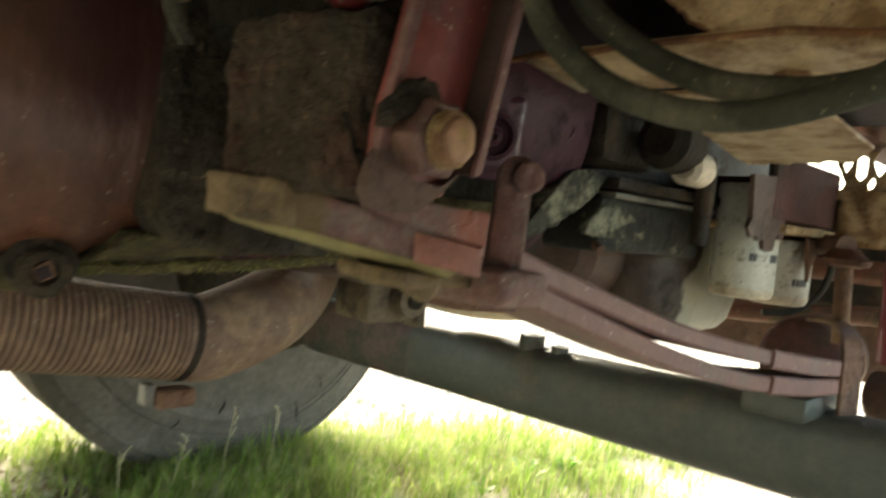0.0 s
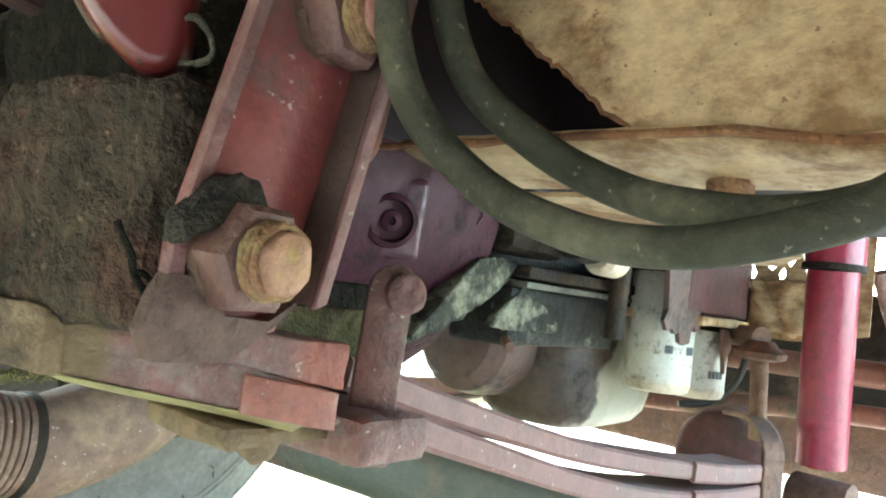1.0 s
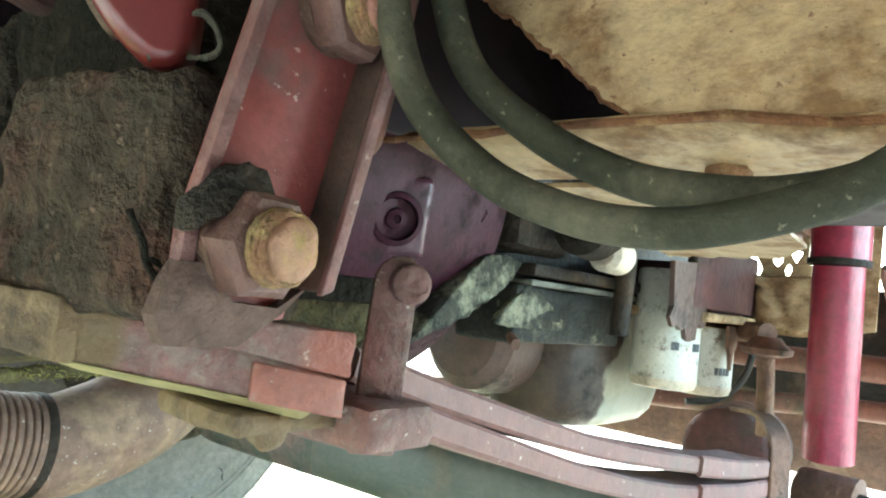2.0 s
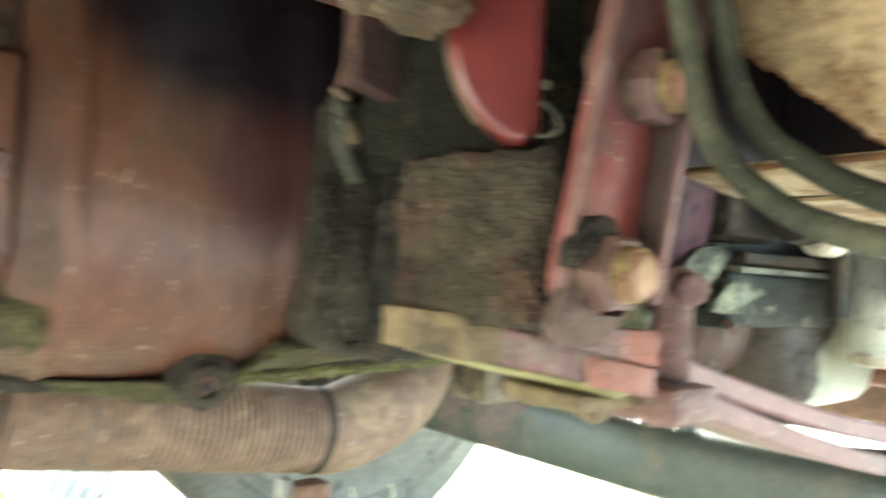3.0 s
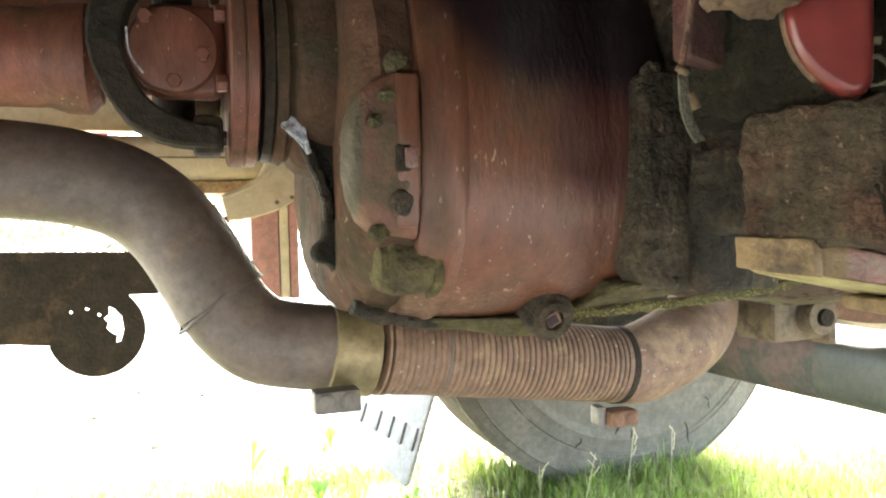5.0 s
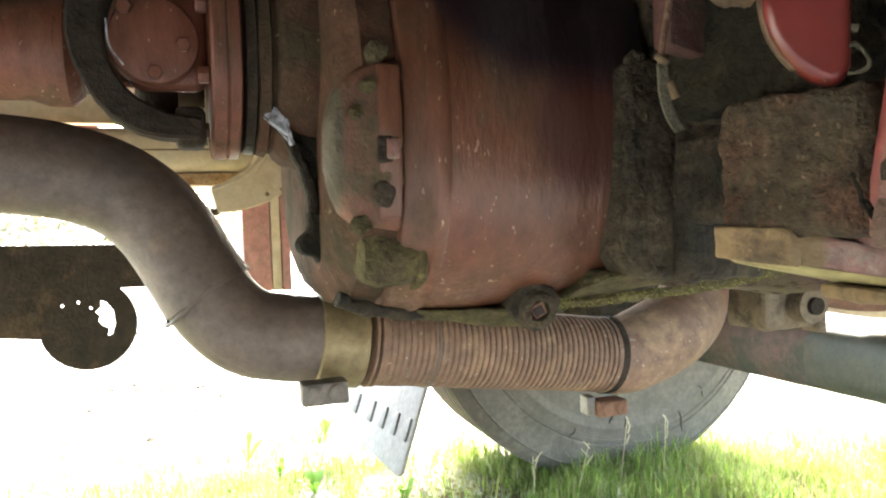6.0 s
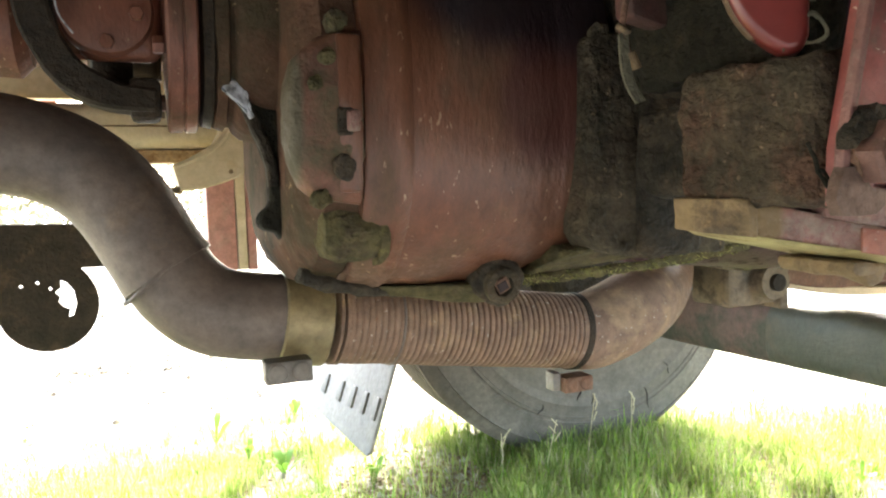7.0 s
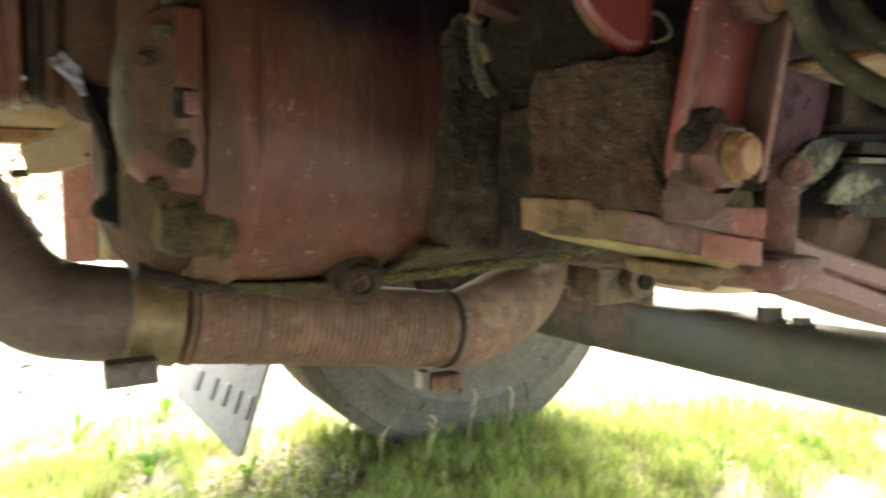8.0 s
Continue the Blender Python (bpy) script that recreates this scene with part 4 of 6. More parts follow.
def build_filters():
    t = build_filter(1.095, 0.470, 0.775, 0.611, 0.046, (214, 221, 255, 262, 269))
    d = Vector((math.cos(radians(219)), math.sin(radians(219)), 0))
    side = Vector((-d.y, d.x, 0))
    part("print_block", plate([(-0.010, -0.012), (0.010, -0.012), (0.010, 0.012), (-0.010, 0.012)], Vector((1.095, 0.470, 0.735)) + d * 0.0455, side, (0, 0, 1), 0.002), BLUE, t, "faded blue print block")
    build_filter(1.22, 0.462, 0.70, 0.600, 0.046, (228, 237, 246, 255))
    h = thing("filter_head", (1.12, 0.47, 0.71), "dull wine-red cast filter head with a rusty lower lip", "filter head")
    part("casting", box((1.020, 0.406, 0.724), (1.285, 0.422, 0.815), 0.006), RED_DARK, h)
    part("casting_back", box((1.14, 0.425, 0.715), (1.283, 0.60, 0.793), 0.004), RED_DARK, h)
    part("lip", lumpy(box((1.06, 0.400, 0.708), (1.33, 0.60, 0.721), 0.003), 0.003, 0.02, 3), TAN, h)
    ragged = [(0.950, 0.778), (1.022, 0.782), (1.074, 0.722), (1.072, 0.701), (1.060, 0.698), (1.052, 0.706), (1.044, 0.700), (1.038, 0.683), (1.022, 0.679), (1.007, 0.683), (1.000, 0.696), (0.988, 0.694), (0.974, 0.700), (0.958, 0.697), (0.948, 0.709), (0.958, 0.722)]
    part("rust_run", lumpy(plate(ragged, (0, 0.4145, 0), (1, 0, 0), (0, 0, 1), 0.006), 0.002, 0.008), SUMP_RUST, h, "brown flaking rust with a ragged edge")
    part("rust_run", lumpy(plate([(0, 0.02), (0.045, 0.02), (0.04, -0.01), (0.026, -0.02), (0.02, -0.045), (0.012, -0.02), (0.004, -0.012)], (1.175, 0.4145, 0.685), (1, 0, 0), (0, 0, 1), 0.006), 0.001, 0.01), RUST_DARK, h)


# ---- propeller shaft behind the gearbox ----
def build_propshaft():
    ay, az = 0.735, 0.865
    t = thing("propeller_shaft", (-0.3, ay, 0.8), "dull red propeller shaft with universal joint and flange", "propeller shaft")
    part("tube", turned([(-1.6, 0.044), (-0.25, 0.044), (-0.235, 0.049), (-0.215, 0.050), (-0.205, 0.04)], (0, ay, az), "x", 40), RED, t)
    part("flange", turned([(-0.097, 0.060), (-0.096, 0.096), (-0.094, 0.098), (-0.0835, 0.098), (-0.0825, 0.096), (-0.0815, 0.096), (-0.0805, 0.098), (-0.072, 0.098), (-0.070, 0.095), (-0.068, 0.06)], (0, ay, az), "x", 48), RED, t, "red bolted coupling flange")
    part("yoke_ear", lumpy(box((-0.165, ay - 0.062, az - 0.042), (-0.098, ay - 0.040, az + 0.042), 0.012, 3), 0.001, 0.02), RED, t)
    part("yoke_ear", lumpy(box((-0.165, ay + 0.040, az - 0.042), (-0.098, ay + 0.062, az + 0.042), 0.012, 3), 0.001, 0.02), RED, t)
    cup = turned([(-0.006, 0.030), (-0.004, 0.036), (0.0, 0.038), (0.02, 0.038)], (-0.142, ay - 0.068, az - 0.002), "y", 36)
    part("bearing_cap", cup, RED, t, "worn red bearing cap")
    for a, b in ((-0.022, 0.024), (0.024, -0.006), (0.0, -0.03)):
        part("cap_bolt", hexagon((-0.142 + a, ay - 0.073, az + b), (0, -1, 0), 0.011, 0.006), RED, t)
    part("cross", rod((-0.142, ay, az - 0.07), (-0.142, ay, az + 0.07), 0.018, 20), BLACK_OIL, t)
    # the dark fork of the shaft's own yoke, curving under the cap
    fork = strap([(-0.150, ay - 0.050, az + 0.085), (-0.184, ay - 0.058, az + 0.05), (-0.196, ay - 0.060, az), (-0.178, ay - 0.058, az - 0.048), (-0.148, ay - 0.052, az - 0.070), (-0.108, ay - 0.046, az - 0.076)], 0.045, 0.027, (0, 1, 0), 6, lambda q: 1.0 if q < 0.7 else 1.0 - 0.3 * (q - 0.7) / 0.3)
    part("fork", lumpy(fork, 0.0015, 0.02), BLACK_OIL, t, "black greasy fork")
    part("fork_lug", box((-0.128, ay - 0.065, az - 0.092), (-0.102, ay - 0.02, az - 0.056), 0.006), BLACK_OIL, t)
    for k in range(8):
        a = 2 * math.pi * (k + 0.5) / 8
        part("flange_bolt", hexagon((-0.098, ay + math.cos(a) * 0.080, az + math.sin(a) * 0.080), (-1, 0, 0), 0.014, 0.009), RED, t)
    part("paint_spot", lumpy(turned([(-0.003, 0.003), (-0.002, 0.011), (0.004, 0.013)], (-0.2985, ay - 0.0425, 0.874), "y", 18), 0.002, 0.008), YELLOW, t, "old yellow paint spot")
    # hair-thin white sliver drawn in place of a glint on the joint
    part("painted_glint", tube([(-0.178, ay - 0.082, az + 0.012), (-0.176, ay - 0.083, az - 0.010), (-0.166, ay - 0.083, az - 0.026)], 0.0008, 6, 4), WHITE, t)


# ---- exhaust ----
def build_exhaust():
    t = thing("exhaust_pipe", (0.2, 0.8, 0.45), "rusty exhaust pipe with ribbed flexible section and clamps", "exhaust pipe")
    R = 0.050
    # the upper bend slips over the lower elbow at a slanting joint
    part("rear_bend", tube([(-0.75, 0.86, 0.778), (-0.50, 0.845, 0.777), (-0.357, 0.842, 0.775), (-0.299, 0.843, 0.772), (-0.248, 0.847, 0.765), (-0.206, 0.852, 0.752), (-0.177, 0.854, 0.735), (-0.153, 0.850, 0.712), (-0.134, 0.844, 0.684), (-0.113, 0.836, 0.645), (-0.102, 0.833, 0.626)], lambda q: R + 0.0008 + 0.0020 * max(0, q - 0.9) * 10, 40, 8), EXHAUST_DARK, t, "dark heat-stained bent pipe")
    part("elbow", tube([(-0.118, 0.838, 0.652), (-0.105, 0.834, 0.630), (-0.089, 0.830, 0.606), (-0.062, 0.824, 0.583), (-0.025, 0.821, 0.573), (0.012, 0.818, 0.568), (0.055, 0.821, 0.561)], R - 0.0008, 40, 8), EXHAUST_DARK, t, "dark lower elbow")
    a, b = Vector((0.039, 0.820, 0.5635)), Vector((0.405, 0.838, 0.5095))
    d = (b - a).normalized()
    part("joint_weld", lumpy(tube([Vector((-0.1075, 0.8345, 0.632)) + Vector((0.0, 0.053 * math.cos(q), 0)) + Vector((0.040, 0.01, 0.036)) * math.sin(q) * 1.0 for q in (k * math.pi / 18 for k in range(37))], 0.0022, 8, 0), 0.001, 0.008), EXHAUST_DARK, t)
    part("rear_clamp", lumpy(tube([a - d * 0.030, a - d * 0.028, a - d * 0.012, a - d * 0.010, a + d * 0.012, a + d * 0.014, a + d * 0.022, a + d * 0.024], lambda q: R + (0.0, 0.0028, 0.0028, 0.0018, 0.0022, 0.0034, 0.0034, 0.0005)[round(q * 7)], 40, 0), 0.0006, 0.02), BRASSY, t, "yellowed steel clamp band")
    for o in (0.030, 0.037):
        part("clamp_ridge", tube([a + d * o, a + d * (o + 0.0012), a + d * (o + 0.004), a + d * (o + 0.0052)], lambda q: R - 0.001 + (0, 0.003, 0.003, 0)[round(q * 3)], 40, 0), EXHAUST, t)
    # ribbed flexible section: every rib is a ridge of its own, wider spaced towards the rear
    start, stop, ribs = 0.040, (b - a).length - 0.004, 42
    line, radii = [], []
    for i in range(ribs * 5 + 1):
        s = i / (ribs * 5)
        line.append(a + d * (start + (stop - start) * s))
        worn = 1.0 if s > 0.55 else 0.45 + s
        radii.append(R - 0.0030 * worn + (0.0, 0.0030, 0.0036, 0.0036, 0.0030)[i % 5] * worn + 0.0009 * noise.noise(Vector((s * 9, 0, 0))))
    part("flexible_hose", tube(line, lambda q: radii[round(q * ribs * 5)], 40, 0), EXHAUST, t, "ribbed rust-brown flexible hose")
    m = a + d * (start + (stop - start) * 0.20)
    part("hose_joint", tube([m, m + d * 0.001, m + d * 0.003, m + d * 0.004], lambda q: R + (0, 0.0016, 0.0016, 0)[round(q * 3)], 40, 0), EXHAUST_DARK, t)
    part("front_clamp", tube([b - d * 0.006, b - d * 0.005, b + d * 0.004, b + d * 0.005], lambda q: R + (0, 0.0026, 0.0026, 0)[round(q * 3)], 40, 0), BLACK_OIL, t, "dark clamp ring")
    part("front_pipe", tube([tuple(b - d * 0.01), (0.424, 0.838, 0.507), (0.455, 0.840, 0.511), (0.515, 0.850, 0.5285), (0.578, 0.890, 0.544), (0.650, 0.962, 0.560), (0.734, 1.057, 0.585), (0.78, 1.11, 0.66), (0.79, 1.12, 0.80)], lambda q: R + 0.001 + 0.004 * min(1, q * 3), 40, 8), EXHAUST, t, "rusty bent front pipe")
    # clamp bolts below
    for p, w, hgt, mat in ((Vector((0.0095, 0.765, 0.519)), 0.050, 0.024, DULL), (Vector((0.386, 0.800, 0.4495)), 0.042, 0.020, RUST_DARK)):
        part("clamp_lug", lumpy(box(p - Vector((w / 2, 0.014, hgt / 2)), p + Vector((w / 2, 0.014, hgt / 2)), 0.0025), 0.0006, 0.01, 2), mat, t)
        for k in (-0.25, 0.25):
            part("clamp_bolt", rod(p + Vector((w * k, -0.012, 0)), p + Vector((w * k, -0.0165, 0)), w * 0.21, 22, 0.002), mat, t)
    part("clamp_screw", box((0.352, 0.795, 0.442), (0.364, 0.815, 0.466), 0.002), DULL, t)


# ---- wheel, axle, far side ----
def build_wheel(axle):
    y0, w, R = 1.63, 0.32, 0.525
    prof = [(y0 + 0.03, 0.290), (y0 + 0.006, 0.305), (y0 + 0.010, 0.325), (y0 + 0.004, 0.345), (y0 - 0.004, 0.385), (y0 - 0.005, 0.388), (y0 - 0.005, 0.391), (y0 - 0.003, 0.394), (y0 - 0.002, 0.425), (y0 + 0.003, 0.428), (y0 + 0.003, 0.432), (y0 + 0.0, 0.435), (y0 + 0.004, 0.452), (y0 + 0.008, 0.470), (y0 + 0.013, 0.472), (y0 + 0.013, 0.476), (y0 + 0.011, 0.479), (y0 + 0.022, 0.507), (y0 + 0.034, 0.518)]
    for g in range(6):
        y = y0 + 0.042 + g * 0.043
        prof += [(y, R), (y + 0.026, R), (y + 0.028, R - 0.014), (y + 0.041, R - 0.014)]
    prof += [(y0 + w - 0.03, R), (y0 + w, 0.485), (y0 + w + 0.004, 0.40), (y0 + w - 0.02, 0.29)]
    K = 1.05        # outer size of the worn tyre
    prof = [(d, r * K) for d, r in prof]
    R = R * K
    t = part("wheel", turned(prof, (0.968, 0, R - 0.02), "y", 128), TYRE, axle, "dusty grey-black truck tyre standing in grass")
    part("rim", turned([(y0 + 0.028, 0.10), (y0 + 0.022, 0.262), (y0 + 0.004, 0.288), (y0 + 0.0, 0.296), (y0 + 0.006, 0.300), (y0 + 0.03, 0.288)], (0.968, 0, R - 0.02), "y", 64), RUST_DARK, t)
    part("brake_drum", turned([(1.46, 0.08), (1.462, 0.195), (1.48, 0.205), (1.64, 0.205), (1.645, 0.10)], (0.968, 0, R - 0.02), "y", 48), GRIME, t)
    for r in (0.418, 0.492):
        part("mould_line", turned([(y0 - 0.001 + (0.010 if r > 0.45 else 0.0), r * K - 0.002), (y0 - 0.0045 + (0.010 if r > 0.45 else 0.0), r * K), (y0 - 0.001 + (0.010 if r > 0.45 else 0.0), r * K + 0.002), (y0 + 0.008, r * K)], (0.968, 0, R - 0.02), "y", 96), TYRE, t)
    # dark cracks across the side wall
    for deg, r0, r1 in ((292, 0.405, 0.475), (262, 0.36, 0.395), (268, 0.385, 0.415), (305, 0.39, 0.43), (247, 0.42, 0.45)):
        a = radians(deg)
        pts = [(0.968 + math.cos(a + 0.012 * math.sin(q * 5)) * (r0 + (r1 - r0) * q), y0 - 0.003 + 0.030 * max(0, r0 + (r1 - r0) * q - 0.43), R - 0.02 + math.sin(a + 0.012 * math.sin(q * 5)) * (r0 + (r1 - r0) * q)) for q in (0, 0.25, 0.5, 0.75, 1)]
        part("crack", tube(pts, lambda q: 0.0008 + 0.0016 * math.sin(math.pi * q), 6, 3), HOLLOW_BLACK, t)
    # moulded marks on the side wall, as plain bars
    for k in range(7):
        a = radians(252 + k * 2.6)
        r = 0.378
        c = Vector((0.968 + math.cos(a) * r, y0 - 0.003, R - 0.02 + math.sin(a) * r))
        u, v = Vector((-math.sin(a), 0, math.cos(a))), Vector((math.cos(a), 0, math.sin(a)))
        part("side_mark", plate([(-0.004, -0.008), (0.004, -0.008), (0.004, 0.008), (-0.004, 0.008)], c + Vector((0, 0.004, 0)), u, v, 0.004), TYRE, t)


def build_axle():
    t = thing("front_axle", (0.98, 0.9, 0.34), "dark forged front axle beam with a dusty truck wheel", "axle")
    # rounded forged section, flatter on top
    section = [(0.047 * math.copysign(abs(math.cos(a)) ** 0.62, math.cos(a)), 0.061 + 0.061 * math.copysign(abs(math.sin(a)) ** 0.72, math.sin(a))) for a in (k * math.pi / 16 for k in range(32))]
    stations = [(-0.15, 0.42, 1.0), (0.05, 0.385, 1.0), (0.25, 0.366, 1.0), (0.45, 0.362, 1.0), (0.9, 0.350, 1.0), (1.22, 0.342, 1.0), (1.42, 0.340, 1.0), (1.50, 0.40, 0.9)]
    bm = bmesh.new()
    rings = [[bm.verts.new((1.03 + a * s, y, z + b * s)) for a, b in section] for y, z, s in stations]
    for p, q in zip(rings, rings[1:]):
        for k in range(len(section)):
            bm.faces.new((p[k], p[(k + 1) % len(section)], q[(k + 1) % len(section)], q[k]))
    bm.faces.new(rings[0][::-1])
    bm.faces.new(rings[-1])
    part("beam", smooth(bm, 25), AXLE, t)
    bm = bmesh.new()
    rings = [[bm.verts.new((1.03 + a * k, y, z + 0.061 + (b - 0.061) * k)) for a, b in section] for y, z, k in ((1.06, 0.3463, 1.004), (1.10, 0.3453, 1.02), (1.24, 0.342, 1.02), (1.40, 0.340, 1.02), (1.425, 0.342, 0.96))]
    for p, q in zip(rings, rings[1:]):
        for k in range(len(section)):
            bm.faces.new((p[k], p[(k + 1) % len(section)], q[(k + 1) % len(section)], q[k]))
    bm.faces.new(rings[0][::-1])
    bm.faces.new(rings[-1])
    part("painted_end", lumpy(smooth(bm, 35), 0.0012, 0.03), END_RED, t, "dull red paint on the far end")
    part("spring_pad", box((0.94, 0.31, 0.478), (1.10, 0.39, 0.509), 0.006), AXLE, t)
    part("stop_bolt", rod((1.02, 0.785, 0.465), (1.02, 0.785, 0.495), 0.022, 20), AXLE, t)
    part("stop_bolt", rod((1.02, 0.725, 0.468), (1.02, 0.725, 0.486), 0.015, 16), AXLE, t)
    build_wheel(t)


def build_far_side():
    s = thing("far_spring_hanger", (0.78, 0.95, 0.47), "dirty tan bracket block with a round pin eye", "bracket")
    part("hanger", lumpy(box((0.750, 0.91, 0.500), (0.855, 1.00, 0.62), 0.008), 0.002, 0.025, 3), HAZEL, s)
    part("shackle_eye", lumpy(rod((0.820, 0.98, 0.541), (0.820, 0.880, 0.541), 0.029, 24), 0.001, 0.01), HAZEL, s)
    part("pin", rod((0.820, 0.89, 0.541), (0.820, 0.872, 0.541), 0.014, 18), BLACK_OIL, s)
    part("block", lumpy(box((0.857, 0.905, 0.490), (0.876, 0.985, 0.565), 0.004), 0.0015, 0.02, 2), HAZEL, s)
    part("upper_tab", box((0.862, 0.90, 0.585), (0.875, 0.96, 0.61), 0.002), TAN_PALE, s)
    sp = thing("leaf_spring", (1.2, 0.94, 0.52), "pale dusty leaf spring on the far side", "leaf spring", "leaf springs")
    part("leaf", strap([(0.870, 0.94, 0.556), (1.0, 0.96, 0.534), (1.25, 1.0, 0.518), (1.6, 1.05, 0.52)], 0.055, 0.044, (0, 1, 0)), RUST_DARK, sp)
    part("leaf", strap([(0.880, 0.95, 0.540), (0.984, 0.97, 0.512), (1.11, 0.97, 0.497), (1.3, 0.98, 0.490), (1.6, 1.0, 0.497)], 0.055, 0.016, (0, 1, 0)), TAN_PALE, sp)

    f = thing("mud_flap", (0.30, 1.75, 0.12), "grey rubber mud flap with a raised dark mark", "mud flap")
    up = Vector((0.3192, 0, 0.9477))
    org = Vector((0.292, 1.5, 0.122))
    outline = [(0.0, 0.02), (0.02, 0.006), (0.66, -0.028), (0.70, -0.01), (0.70, 0.62), (0.0, 0.62)]
    part("sheet", plate(outline, org, (0, 1, 0), up, 0.008, (), 0.002), FLAP, f)
    # the maker's mark: five plain raised bars
    for a in (0.030, 0.118, 0.215, 0.325, 0.480):
        low, w = 0.088 - 0.10 * a, 0.010 + 0.03 * a
        part("mark_bar", plate([(a - w, low), (a + w, low - 0.2 * w), (a + w, low + 0.050), (a - w, low + 0.050 + 0.2 * w)], org + Vector((-0.005, 0, 0.0016)), (0, 1, 0), up, 0.006, (), 0.002), FLAP_MARK, f)

    p = thing("step_post", (0.04, 1.57, 0.55), "red box-section bracket post lightened for haze, with a painted edge highlight", "bracket post")
    part("web", box((-0.010, 1.55, 0.556), (0.046, 1.62, 0.95), 0.003), RED_HAZED, p)
    # a strip of pale tan draws the white highlight along the post
    part("edge_highlight", box((0.048, 1.553, 0.556), (0.067, 1.60, 0.95), 0.002), TAN_PALE, p, "pale strip painted for the edge highlight")
    part("flange", box((0.069, 1.556, 0.554), (0.088, 1.62, 0.95), 0.003), RED_HAZED, p)

    m = thing("cross_duct", (0.0, 1.45, 0.74), "tan painted cross member with a curved duct", "cross member")
    beam = part("beam", box((-0.60, 1.46, 0.800), (0.32, 1.60, 0.888), 0.030, 5), TAN_PALE, m)
    part("beam_seam", tube([(-0.60, 1.4585, 0.842), (0.32, 1.4585, 0.846)], 0.0016, 8, 0), OLIVE, beam)
    part("lower_beam", box((-0.40, 1.47, 0.776), (0.25, 1.55, 0.801), 0.004), TAN, m, "brownish lower strip")
    part("upper_strip", box((-0.60, 1.56, 0.905), (0.32, 1.60, 1.082), 0.003), TAN_PALE, m)
    # curved sheet scoop: wide where it hangs, narrowing as it turns to the rear
    scoop = [(0.066, 1.38, 0.92), (0.062, 1.38, 0.87), (0.050, 1.38, 0.818), (0.018, 1.38, 0.778), (-0.030, 1.38, 0.754), (-0.072, 1.38, 0.743)]
    duct = part("scoop", strap(scoop, 0.12, 0.092, (0, 1, 0), 8, lambda q: 1.0 if q < 0.35 else 1.0 - 0.50 * (q - 0.35) / 0.65), TAN_PALE, m, "curved tan sheet scoop")
    part("scoop_fold", lumpy(tube([(0.040, 1.318, 0.905), (0.034, 1.318, 0.862), (0.022, 1.318, 0.824), (-0.004, 1.318, 0.793), (-0.045, 1.318, 0.772), (-0.075, 1.318, 0.762)], 0.0035, 10, 6), 0.0006, 0.02), TAN_PALE, duct)
    part("scoop_lip", lumpy(box((-0.090, 1.325, 0.716), (-0.062, 1.43, 0.728), 0.004), 0.002, 0.01, 2), OLIVE, duct)
    for x, z in ((0.045, 0.760), (0.018, 0.752)):
        part("rivet", rod((x, 1.322, z), (x, 1.3165, z), 0.004, 10, 0.001), OLIVE, duct)

    l = thing("side_lamp_panel", (-0.35, 1.9, 0.95), "red side panel with two round chrome lamp rings", "side panel")
    part("panel", box((-0.75, 1.90, 0.930), (-0.305, 1.93, 1.0), 0.004), RED_CLEAN, l)
    part("top_rail", box((-1.4, 1.85, 0.995), (-0.28, 1.93, 1.081), 0.004), TAN_PALE, l)
    for x in (-0.48, -0.42):
        part("lamp_ring", tube([(x + math.cos(a) * 0.026, 1.893, 0.972 + math.sin(a) * 0.026) for a in (k * math.pi / 8 for k in range(17))], 0.004, 8, 0), WHITE, l, "chrome lamp ring")

    b = thing("torn_bracket", (-0.5, 1.6, 0.42), "black sheet bracket with a round end and rust holes", "bracket")
    outer = [(-1.05, 0.494), (-0.470, 0.491), (-0.400, 0.483)] + [(-0.314 + 0.091 * math.cos(a), 0.507 + 0.093 * math.sin(a)) for a in (math.pi * 1.10 + k * math.pi * 1.16 / 20 for k in range(21))] + [(-0.250, 0.577), (-0.196, 0.576), (-0.188, 0.663), (-1.05, 0.690)]
    hole = [(-0.291, 0.555), (-0.280, 0.550), (-0.267, 0.532), (-0.264, 0.506), (-0.271, 0.483), (-0.280, 0.480), (-0.277, 0.496), (-0.288, 0.502), (-0.296, 0.512), (-0.293, 0.523), (-0.301, 0.531), (-0.291, 0.539)]
    small = [[(cx + 0.004 * math.cos(k * 1.571), cz + 0.004 * math.sin(k * 1.571)) for k in range(4)] for cx, cz in ((-0.360, 0.547), (-0.331, 0.552), (-0.309, 0.539))]
    part("sheet", plate(outer, (0, 1.60, 0), (1, 0, 0), (0, 0, 1), -0.014, [hole] + small), BLACK_OIL, b)
    part("hanger", box((-0.95, 1.605, 0.68), (-0.88, 1.63, 1.08), 0.002), BLACK_OIL, b)
    part("edge_fold", box((-1.05, 1.602, 0.650), (-0.192, 1.66, 0.661), 0.003), BLACK_OIL, b)


